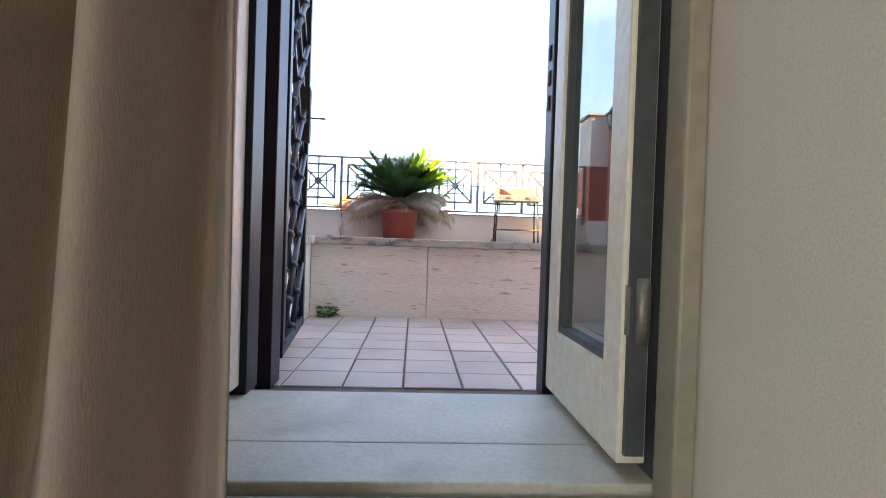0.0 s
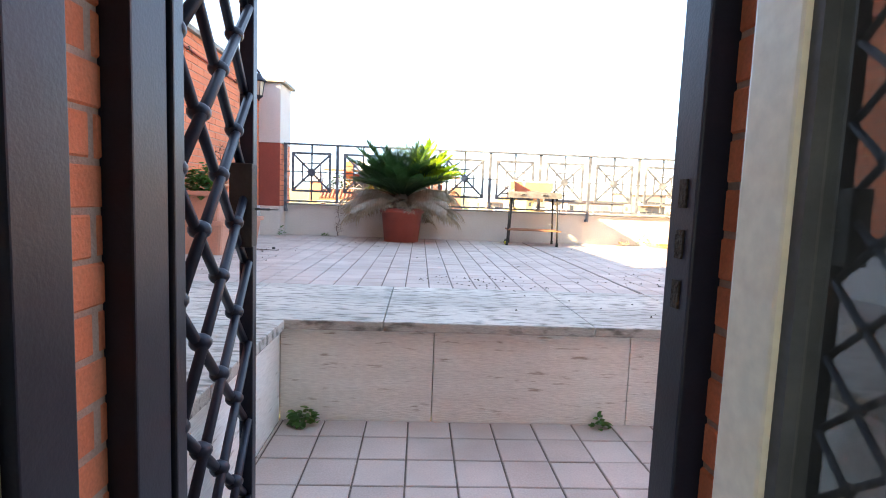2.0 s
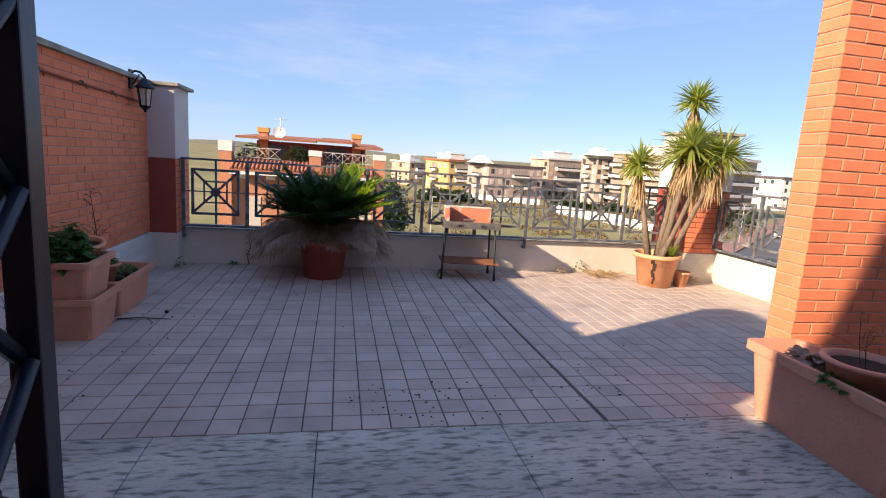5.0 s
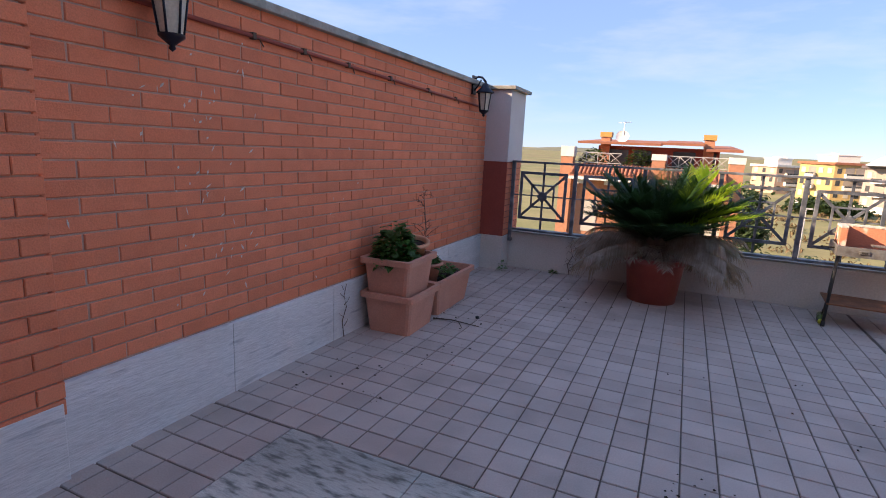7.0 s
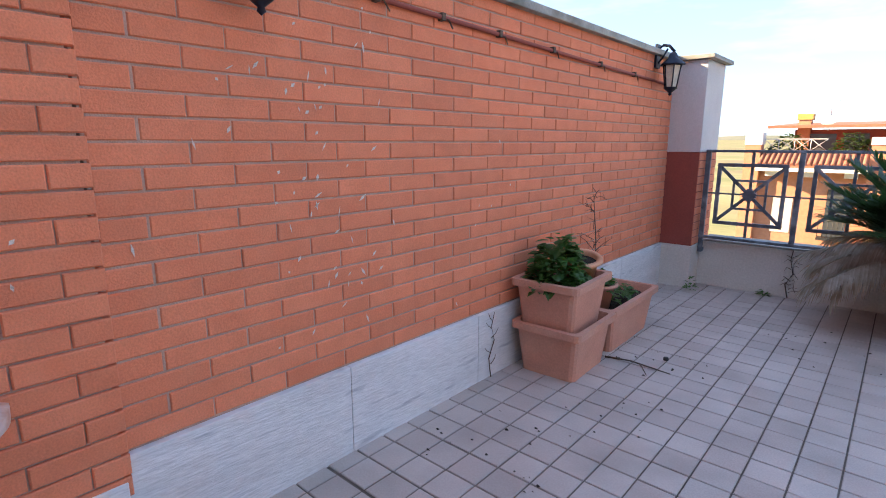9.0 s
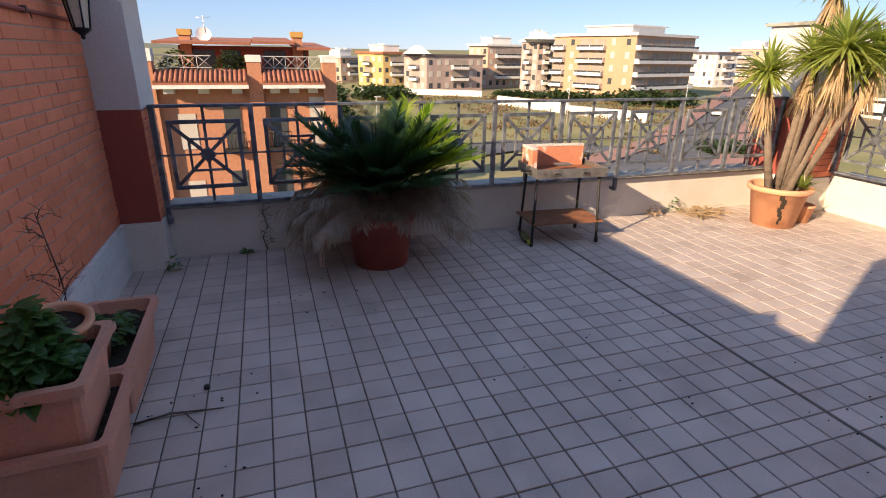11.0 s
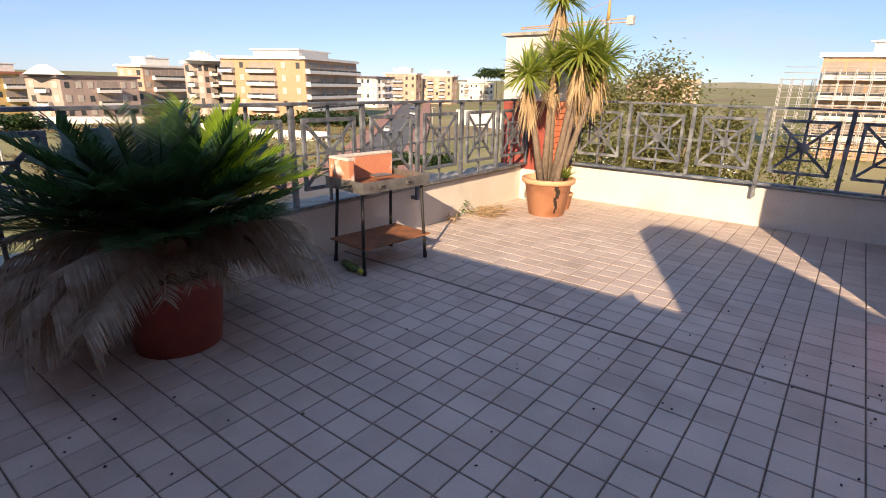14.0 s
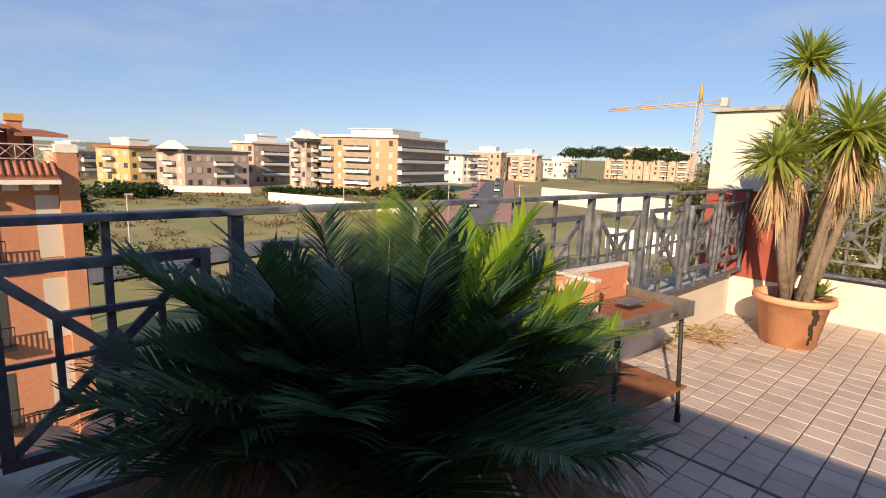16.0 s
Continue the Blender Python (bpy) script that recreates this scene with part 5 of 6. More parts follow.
OCHRE = mat("far_ochre", (0.55, 0.35, 0.22), (0.49, 0.31, 0.19), scale=0.15, rough=0.9, bump=0.02, fine=3)
BROWN = mat("far_brown", (0.47, 0.36, 0.32), (0.42, 0.32, 0.28), scale=0.15, rough=0.9, bump=0.02, fine=3)
PINKW = mat("far_pink", (0.60, 0.41, 0.31), (0.54, 0.365, 0.27), scale=0.15, rough=0.9, bump=0.02, fine=3)
ORANGE = mat("far_orange", (0.56, 0.26, 0.15), (0.50, 0.225, 0.13), scale=0.2, rough=0.9, bump=0.03, fine=6)
YELLOW = mat("far_yellow", (0.64, 0.45, 0.20), (0.58, 0.40, 0.17), scale=0.2, rough=0.9, bump=0.02, fine=3)
ROOFT = mat("roof_tile", (0.42, 0.17, 0.10), (0.33, 0.13, 0.08), scale=1.5, rough=0.9, bump=0.3, fine=9)
SLATE = mat("dark_roof", (0.13, 0.10, 0.11), (0.10, 0.08, 0.085), scale=0.5, rough=0.6, bump=0.05)
STEEL = mat("crane_yellow", (0.62, 0.36, 0.10), (0.55, 0.31, 0.09), scale=1, rough=0.6, bump=0)
STEELG = mat("crane_grey", (0.55, 0.53, 0.50), (0.48, 0.46, 0.44), scale=1, rough=0.6, bump=0)


def box_mesh(name, x0, x1, y0, y1, z0, z1, material):
    bm = boxed(x0, x1, y0, y1, z0, z1)
    me = bpy.data.meshes.new(name)
    bm.to_mesh(me)
    bm.free()
    me.materials.append(material)
    return me


def put(name, me, parent, m):
    o = new(name, me)
    o.parent, o.matrix_basis = parent, m
    return o


def block(label, A, B, C, base, top, wall, side=None, storey=3.1, bays=(6, 3), balc=((), ()), roof=WHITE, roof_over=0.6, penthouse=True, band=WHITE, shut=0.5, seed=1, category="apartment building"):
    """A block of flats with two seen faces A-B and B-C (plan points); balc lists the bays with balconies on each."""
    rn = random.Random(seed)
    A, B, C = Vector(A), Vector(B), Vector(C)
    D = A + (C - B)
    g = thing("apartment_building", Matrix.Translation((*B, base)), label, category, "town across the field")
    H = top - base
    bm = bmesh.new()
    loc = [p - B for p in (A, B, C, D)]
    if (loc[2].x * loc[0].y - loc[2].y * loc[0].x) < 0:
        loc = loc[::-1]
    prism(bm, [(p.x, p.y) for p in loc], -3, H)
    bmesh.ops.recalc_face_normals(bm, faces=bm.faces)
    part("wall", bm, wall, g)
    c = sum((p for p in loc), Vector((0, 0))) / 4
    bm = bmesh.new()
    prism(bm, [tuple(p + (p - c).normalized() * roof_over * 1.4) for p in loc], H + 0.01, H + 0.7)
    bmesh.ops.recalc_face_normals(bm, faces=bm.faces)
    part("roof", bm, roof, g)
    if penthouse:
        bm = bmesh.new()
        prism(bm, [tuple(c + (p - c) * 0.55) for p in loc], H + 0.72, H + 2.6)
        prism(bm, [tuple(c + (p - c) * 0.6) for p in loc], H + 2.61, H + 2.9)
        for _ in range(3):
            q = c + Vector((rn.uniform(-0.3, 0.3) * (loc[0] - loc[1]).x, rn.uniform(-0.3, 0.3) * (loc[2] - loc[1]).y))
            box(bm, q.x - 0.5, q.x + 0.5, q.y - 0.5, q.y + 0.5, H + 0.7, H + 3.4)
        bmesh.ops.recalc_face_normals(bm, faces=bm.faces)
        part("penthouse", bm, WHITE, g)
    n_st = max(2, int(round(H / storey)))
    st = H / n_st
    for fi, (P, Q) in enumerate(((A - B, Vector((0, 0))), (Vector((0, 0)), C - B))):
        L = (Q - P).length
        d = (Q - P) / L
        out = Vector((d.y, -d.x))
        ang = math.degrees(math.atan2(d.y, d.x))
        n = bays[fi]
        bw = L / n
        win = box_mesh("window", -0.55, 0.55, -0.06, 0.1, 0.0, 1.5, WINDOW)
        shu = box_mesh("shutter", -0.6, 0.6, -0.10, 0.1, 0.0, 1.6, SHUT)
        # flat panel on the wall, its darker colour painting the recess shade
        opn = box_mesh("recess", -bw * 0.44, bw * 0.44, -0.05, 0.1, 0.0, st - 0.75, RECESS_SHADE)
        bal = bmesh.new()
        box(bal, -bw * 0.5, bw * 0.5, -1.5, -0.06, -0.25, 0.0)
        box(bal, -bw * 0.5, bw * 0.5, -1.5, -1.4, 0.0, 0.55)
        box(bal, -bw * 0.5, -bw * 0.5 + 0.1, -1.4, -0.06, 0.0, 0.95)
        box(bal, bw * 0.5 - 0.1, bw * 0.5, -1.4, -0.06, 0.0, 0.95)
        bme = bpy.data.meshes.new("balcony")
        bal.to_mesh(bme)
        bal.free()
        bme.materials.append(band)
        rl = box_mesh("balcony_rail", -bw * 0.48, bw * 0.48, -1.47, -1.43, 0.55, 1.0, WINDOW)
        for s in range(n_st):
            for k in range(n):
                p = P + d * bw * (k + 0.5)
                if k in balc[fi] and s > 0:
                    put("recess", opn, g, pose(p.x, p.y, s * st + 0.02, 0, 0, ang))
                    bo = put("balcony", bme, g, pose(p.x, p.y, s * st, 0, 0, ang))
                    put("balcony_rail", rl, bo, Matrix())
                else:
                    put("shutter" if rn.random() < shut else "window", shu if rn.random() < shut else win, g, pose(p.x, p.y, s * st + 0.95, 0, 0, ang))
    return g


def az_block(label, a0, ac, a1, d0, dc, d1, e_top, wall, **kw):
    A, B, C = plan(a0, d0), plan(ac, dc), plan(a1, d1)
    base = ground_z(*B)
    return block(label, A, B, C, base, 1.46 + dc * math.tan(radians(e_top)), wall, **kw)


az_block("long orange-brown block of flats with white balconies", 31.2, 39.2, 44.35, 158, 145, 168, 2.15, OCHRE, bays=(6, 4), balc=((0, 2, 3), (0, 1, 2, 3)), seed=1)
az_block("pale brown flats with a white gabled top", 27.9, 29.6, 31.1, 168, 164, 166, 1.45, BROWN, bays=(3, 3), balc=((1,), (1,)), seed=2)
az_block("orange flats with long grey balconies", 22.4, 24.4, 27.9, 186, 182, 190, 1.0, PINKW, bays=(3, 5), balc=((), (1, 2, 3, 4)), seed=3)
az_block("brown house with a dark pitched roof", 15.6, 18.0, 23.9, 168, 163, 172, -0.1, BROWN, bays=(3, 7), balc=((1,), (3, 4)), roof=SLATE, penthouse=False, seed=4)
az_block("yellow and red flats with a tiled roof", 10.8, 13.4, 16.3, 190, 186, 190, 0.1, YELLOW, bays=(4, 4), balc=((1,), (1, 2)), roof=ROOFT, seed=5)
az_block("pale orange flats with a flat roof", 7.0, 9.0, 11.0, 205, 200, 204, -0.35, PINKW, bays=(3, 3), balc=((), (1, 2)), seed=6)
az_block("white low house with a curved dark roof", 44.0, 46.3, 48.0, 228, 222, 230, 0.5, WHITE, bays=(4, 3), balc=((), (1,)), roof=SLATE, penthouse=False, seed=7)
az_block("pinkish flats at the end of the street", 47.2, 50.4, 51.0, 262, 255, 262, 0.95, PINKW, bays=(5, 2), balc=((1, 2), ()), seed=8)
az_block("pinkish flats at the end of the street", 51.1, 54.2, 54.8, 268, 262, 268, 0.8, PINKW, bays=(5, 2), balc=((1, 3), ()), seed=9)
az_block("white flats behind the pine trees", 55.0, 57.0, 58.6, 318, 314, 318, 0.2, WHITE, bays=(4, 3), balc=((1,), (1,)), seed=10)
az_block("pink flats behind the pine trees", 61.3, 65.0, 69.8, 350, 345, 350, 1.55, PINKW, bays=(6, 6), balc=((1, 2), (2, 4)), seed=11)
az_block("white and pink flats beyond the building site", 72.0, 75.0, 78.6, 330, 325, 330, 0.9, PINKW, bays=(5, 5), balc=((1, 2), (2, 4)), seed=12)
# a white pediment on the gabled flats and the brown house
for az, d, w, z, dz in ((29.6, 163.2, 9.0, 6.35, 2.2), (17.0, 163.8, 8.5, 1.9, 2.4)):
    x, y = plan(az, d)
    ped = thing("gable_roof", pose(x, y, z, 0, 0, -az), "white pyramid gable on a far block of flats", "roof", kind="structure")
    bm = bmesh.new()
    vs = [bm.verts.new(p) for p in ((-w / 2, -1.5, 0), (w / 2, -1.5, 0), (w / 2, 8, 0), (-w / 2, 8, 0), (-1, 3, dz), (1, 3, dz))]
    for f in ((0, 1, 5, 4), (1, 2, 5), (2, 3, 4, 5), (3, 0, 4), (3, 2, 1, 0)):
        bm.faces.new([vs[i] for i in f])
    part("roof_slopes", bm, WHITE, ped)

# scaffolded building site
sx0, sx1 = plan(88.4, 112), plan(99.5, 118)
site = block("unfinished block of flats wrapped in scaffolding", sx0, sx1, plan(100.5, 140), ground_z(*sx0), 1.4 + 112 * math.tan(radians(2.9)), OCHRE, bays=(7, 3), balc=((0, 1, 2, 3, 4, 5, 6), ()), roof=WHITE, seed=13)
d = Vector(sx1) - Vector(sx0)
Ls = d.length
scaf = thing("scaffolding", pose(sx0[0], sx0[1], ground_z(*sx0), 0, 0, math.degrees(math.atan2(d.y, d.x))), "grey steel scaffolding on the building site", "scaffolding")


def pole(name, p, q, r):
    bm = bmesh.new()
    tube(bm, [p, q], r, 4)
    part(name, bm, STEELG, scaf)


for k in range(int(Ls / 2.2) + 1):
    for yy in (-2.2, -3.2):
        pole("upright", (k * 2.2, yy, -1), (k * 2.2, yy, 14.6), 0.07)
for k in range(-3, 1):
    for yy in (-1.0, 0.5, 2.5):
        pole("upright", (k * 1.6 - 0.6, yy, -1), (k * 1.6 - 0.6, yy, 13.2), 0.07)
for s in range(1, 8):
    for yy in (-2.2, -3.2):
        pole("ledger", (-5.5, yy, s * 2.0), (Ls, yy, s * 2.0), 0.06)
        pole("ledger", (-5.5, yy, s * 2.0 + 0.9), (Ls, yy, s * 2.0 + 0.9), 0.05)


# tower crane
cx, cy = plan(69.6, 215)
cz = ground_z(cx, cy)
crane = thing("tower_crane", pose(cx, cy, cz), "orange and grey tower crane over the building site", "crane")
bm = bmesh.new()
HM = 1.46 + 215 * math.tan(radians(6.3)) - cz
for sx in (-0.9, 0.9):
    for sy in (-0.9, 0.9):
        tube(bm, [(sx, sy, -1), (sx, sy, HM)], 0.16, 4)
for k in range(int(HM / 1.8)):
    for sx, sy, tx, ty in ((-0.9, -0.9, 0.9, -0.9), (0.9, -0.9, 0.9, 0.9), (-0.9, 0.9, -0.9, -0.9), (0.9, 0.9, -0.9, 0.9)):
        tube(bm, [(sx, sy, k * 1.8), (tx, ty, k * 1.8 + 1.8)], 0.09, 4)
part("mast", bm, STEELG, crane)
bm = bmesh.new()
lv = Vector((-math.cos(radians(70)), math.sin(radians(70)), 0))
tube(bm, [(0, 0, HM), (0, 0, HM + 6.6)], 0.7, 6, 0.4)
for off in (-0.6, 0.6):
    tube(bm, [tuple(-lv * 8 + Vector((0, 0, HM + off))), tuple(lv * 32 + Vector((0, 0, HM + off * 0.5 - 2.5)))], 0.22, 4)
for k in range(20):
    p, q = lv * (k * 1.6) + Vector((0, 0, HM - 0.6 - 0.12 * k)), lv * ((k + 1) * 1.6) + Vector((0, 0, HM + 0.5 - 0.13 * k))
    tube(bm, [tuple(p), tuple(q)], 0.1, 4)
tube(bm, [(0, 0, HM + 6.5), tuple(lv * 22 + Vector((0, 0, HM - 1.5)))], 0.09, 4)
part("jib", bm, STEEL, crane)
part("counterweight", boxed(-1.2, 1.2, -1.2, 1.2, HM - 1.6, HM + 1.4, m=Matrix.Translation(-lv * 8)), STEELG, crane)

# ---------------------------------------------------------------- the orange house across the way
RX0, RX1, RY = -4.05, 4.15, 22.0
red = thing("house", pose(0, RY, 0), "orange house with a roof terrace, tiled eaves and brick piers", "house")
part("wall", boxed(RX0, RX1, 0, 11, -11.5, 0.62), ORANGE, red)
for x in (RX0 - 0.12, 0.28, RX1 - 0.5):
    part("pier", boxed(x, x + 0.62, -0.35, 0.3, -11.5, 1.25), ORANGE, red)
    part("pier_cap", boxed(x - 0.03, x + 0.65, -0.38, 0.33, 1.26, 1.78 if x < -2 else 1.56), WHITE, red)
for x0, x1 in ((RX0 + 0.5, 0.27), (0.92, RX1 - 0.51)):
    bm = bmesh.new()
    vs = [bm.verts.new(p) for p in ((x0, -0.9, 0.42), (x1, -0.9, 0.42), (x1, -0.02, 0.86), (x0, -0.02, 0.86), (x0, -0.9, 0.30), (x1, -0.9, 0.30), (x1, -0.02, 0.30), (x0, -0.02, 0.30))]
    for f in ((0, 1, 2, 3), (4, 7, 6, 5), (0, 4, 5, 1), (1, 5, 6, 2), (3, 7, 4, 0)):
        bm.faces.new([vs[i] for i in f])
    n = int((x1 - x0) / 0.2)
    eave = part("tiled_eave", bm, ROOFT, red, "curved clay roof tiles")
    b = bmesh.new()
    tube(b, [(0, -0.93, 0.43), (0, -0.04, 0.88)], 0.075, 6)
    rt = bpy.data.meshes.new("roof_tile")
    b.to_mesh(rt)
    b.free()
    rt.materials.append(ROOFT)
    for k in range(n):
        put("roof_tile", rt, eave, pose(x0 + (k + 0.5) * (x1 - x0) / n, 0, 0))
    part("fascia", boxed(x0 - 0.02, x1 + 0.02, -0.96, -0.02, 0.14, 0.295), WHITE, red)
    for x in (x0 + 0.5, (x0 + x1) / 2, x1 - 0.5):
        part("corbel", boxed(x - 0.22, x + 0.22, -0.4, -0.01, -0.1, 0.138), WHITE, red)
part("terrace_house", boxed(RX0 + 1.2, RX1 - 0.8, 3.2, 9.5, 0.62, 1.95), BRICK_PAINT, red)
for x0, x1, z in ((RX0 + 0.4, 0.55, 1.98), (0.6, RX1 - 1.6, 2.04), (RX1 - 1.5, RX1 + 0.1, 1.8)):
    bm = bmesh.new()
    box(bm, x0, x1, 1.1, 9.8, z, z + 0.12)
    bmesh.ops.transform(bm, matrix=Matrix.Translation((0, 1.1, z)) @ Matrix.Rotation(radians(2.5), 4, "X") @ Matrix.Translation((0, -1.1, -z)), verts=bm.verts)
    part("porch_roof", bm, ROOFT, red)
for x in (-2.73, 2.55):
    part("chimney", boxed(x, x + 0.5, 3.0, 3.6, 0.6, 2.4), ORANGE, red)
    part("chimney_cap", boxed(x - 0.06, x + 0.56, 2.94, 3.66, 2.41, 2.68), STEEL, red)
for k, (x, w) in enumerate(((-2.4, 1.2), (-0.9, 0.9), (1.1, 1.1), (2.9, 0.3))):
    part("window", boxed(x, x + w, 3.13, 3.19, 0.75, 1.75), WINDOW, red)
for x0, x1 in ((RX0 + 0.5, -1.2), (0.95, RX1 - 0.55)):
    rail = part("balcony_railing", boxed(x0, x1, 0.1, 0.14, 1.48, 1.52), STEELG, red)
    part("lower_rail", boxed(x0, x1, 0.1, 0.14, 0.98, 1.01), STEELG, rail)
    n = int((x1 - x0) / 0.5)
    for k in range(n):
        a, b2 = x0 + k * (x1 - x0) / n, x0 + (k + 1) * (x1 - x0) / n
        for nm, p, q, rad in (("diagonal", (a, 0.12, 1.0), (b2, 0.12, 1.5), 0.015), ("diagonal", (a, 0.12, 1.5), (b2, 0.12, 1.0), 0.015), ("upright", (a, 0.12, 0.86), (a, 0.12, 1.5), 0.02)):
            bm = bmesh.new()
            tube(bm, [p, q], rad, 4)
            part(nm, bm, STEELG, rail)
for x, seed in ((-2.6, 51), (-0.4, 52)):
    tp = thing("terrace_shrub", pose(x, RY + 0.6, 0.65), "green climbing shrub on the orange house's roof terrace", "shrub")
    part("tub", boxed(-0.6, 0.6, -0.2, 0.2, 0, 0.3, bevel=0.02), TERRA, tp)
    bush(tp, (0, 0, 0.25), 0.85, 0.35, 0.9, 260, 0.2, HEDGE, "shrub_leaves", seed)
for s in range(3):
    for k, (x, w, h, kind_) in enumerate(((-2.9, 0.75, 1.6, 1), (-0.95, 0.75, 2.0, 0), (1.1, 0.75, 2.0, 0), (2.95, 0.7, 2.3, 1))):
        z = -2.6 - 3.1 * s
        part("shutter" if kind_ else "window", boxed(x, x + w, -0.03, 0.05, z, z + h), SHUT if kind_ else WINDOW, red)
        if not kind_:
            bal = part("balcony", boxed(x - 0.15, x + w + 0.15, -0.5, -0.01, z - 0.12, z), CHAR, red)
            for q in range(7):
                bm = bmesh.new()
                tube(bm, [(x - 0.12 + q * (w + 0.24) / 6, -0.47, z), (x - 0.12 + q * (w + 0.24) / 6, -0.47, z + 0.75)], 0.02, 4)
                part("bar", bm, CHAR, bal)
            bm = bmesh.new()
            tube(bm, [(x - 0.13, -0.47, z + 0.75), (x + w + 0.13, -0.47, z + 0.75)], 0.025, 4)
            part("handrail", bm, CHAR, bal)
dish = bmesh.new()
lathe(dish, [(0.001, -0.08), (0.2, -0.05), (0.36, 0.04)], 18)
bmesh.ops.transform(dish, matrix=Matrix.Translation((-1.6, 3.0, 2.45)) @ Matrix.Rotation(radians(65), 4, "X"), verts=dish.verts)
tube(dish, [(-1.55, 3.1, 1.9), (-1.55, 3.1, 3.3)], 0.025, 5)
tube(dish, [(-1.9, 3.1, 3.2), (-1.2, 3.1, 3.25)], 0.015, 4)
part("aerial", dish, WHITE, red, "white satellite dish and aerial")
# neighbour's chimneys over the wall
nb = thing("neighbour_roof", pose(-3.6, 5.0, 0), "neighbouring roof with pale vent chimneys", "roof")
part("roof_block", boxed(-3, 1.0, -0.6, 3, -11.5, 1.6), PLASTER, nb)
for x, w, z in ((0.05, 0.13, 2.95), (0.38, 0.34, 2.9), (-0.2, 0.1, 2.85)):
    part("vent", boxed(x, x + w, 0, w, 1.6, z, bevel=0.01), LILAC, nb)


# ---------------------------------------------------------------- trees and hedges
def tree(name, x, y, h, crown_r, material, label, seed, z=None, trunk=0.16, n=1500, leaf=0.28, flat=False, low=0.25):
    rn = random.Random(seed)
    z = ground_z(x, y) if z is None else z
    t = thing("tree", pose(x, y, z), label, "tree")
    b = bmesh.new()
    tube(b, [(0, 0, -0.5), (0.1, 0.05, h * 0.4), (0.0, 0.1, h * 0.85)], trunk * h / 8, 8, trunk * h / 30)
    ends = []
    for k in range(11):
        f = rn.uniform(low + 0.1, 0.85) if not flat else rn.uniform(0.7, 0.85)
        a = rn.uniform(0, 6.28)
        rr = crown_r * rn.uniform(0.5, 0.95) * (1 if flat else (1.1 - f * 0.6))
        e = (rr * math.cos(a), rr * math.sin(a), h * (f + (0.08 if flat else 0.16)))
        ends.append(e)
        tube(b, [(0, 0, h * f), (e[0] * 0.5, e[1] * 0.5, h * f + (e[2] - h * f) * 0.6), e], trunk * h / 26, 6, trunk * h / 90)
    ends.append((0, 0, h * 0.95))
    part("trunk", b, BARK, t)
    items = []
    for k in range(n):
        e = rn.choice(ends)
        s = crown_r * (0.42 if not flat else 0.36)
        p = Vector(e) + Vector((rn.gauss(0, s * 0.55), rn.gauss(0, s * 0.55), rn.gauss(0, s * (0.6 if not flat else 0.18))))
        d = (rn.uniform(-1, 1), rn.uniform(-1, 1), rn.uniform(-0.6, 0.8))
        items.append((p, d, leaf * rn.uniform(0.6, 1.3), leaf * 0.6, 0.2, 0.2))
    leaves("crown", t, material, items)
    return t


tx, ty = plan(9.3, 44)
tree("tree", tx, ty, 9.4, 2.0, PINE, "dark green conifer beside the orange house", 61, n=1300, leaf=0.5)
for k, (az, d, h, r) in enumerate(((73.2, 24, 12.6, 1.7), (75.8, 26, 13.0, 2.0), (78.6, 27, 12.4, 1.9), (81.0, 25, 11.4, 1.6), (70.5, 30, 11.2, 1.5), (84.5, 27, 11.0, 1.8), (90.0, 27, 10.4, 2.2))):
    x, y = plan(az, d)
    tree("tree", x, y, h, r, OLIVE, "slender olive-green poplar with thin foliage", 70 + k, n=4200, leaf=0.2, low=0.3)
for k in range(11):
    az = 57.6 + k * 1.05 + 0.3 * math.sin(k * 2.2)
    x, y = plan(az, 290 + 12 * math.sin(k * 1.7))
    tree("tree", x, y, 17.5 + 1.6 * math.sin(k * 2.9), 6.0, PINE, "umbrella pine with a flat dark crown", 90 + k, n=900, leaf=1.25, flat=True, trunk=0.12)
hedge = thing("hedges", pose(0, 0, 0), "green shrubs and hedges dotted round the field", "shrubs", kind="stuff")
rn = random.Random(15)
items = []
spots = [(-6 + 1.3 * k, 17.5 + rn.uniform(-2, 2), 2.2, 2.6) for k in range(9)] + [(7.5 + 1.6 * k, 21 + rn.uniform(-3, 3), 1.8, 2.4) for k in range(5)]
for az, d, r, h in [(11.5 + 0.5 * k, 138, 3.0, 3.2) for k in range(9)] + [(38.5 + 0.75 * k, 139, 3.2, 3.6) for k in range(9)] + [(26 + 0.8 * k, 150, 2.5, 1.8) for k in range(14)] + [(48 + 0.7 * k, 78, 1.5, 1.8) for k in range(10)] + [(60 + 1.4 * k, 50, 2.4, 2.6) for k in range(22)] + [(13.5, 55, 2.0, 4.2), (14.3, 57, 1.6, 3.6)]:
    x, y = plan(az + rn.uniform(-0.3, 0.3), d * rn.uniform(0.97, 1.03))
    spots.append((x, y, r, h))
for x, y, r, h in spots:
    z = ground_z(x, y)
    size = max(0.16, min(1.0, math.hypot(x, y) * 0.0075))
    for _ in range(150):
        a, q = rn.uniform(0, 6.28), math.sqrt(rn.random())
        zz = rn.random()
        items.append(((x + r * q * math.cos(a), y + r * q * math.sin(a), z + h * zz * (1 - 0.5 * q * q)), (rn.uniform(-1, 1), rn.uniform(-1, 1), rn.uniform(-0.3, 1)), size * rn.uniform(0.7, 1.5), size * 0.7, 0.2, 0.2))
leaves("shrub_leaves", hedge, HEDGE, items)
dry = thing("dry_brush", pose(0, 0, 0), "brown dry brush and reeds across the field", "brush", kind="stuff")
items = []
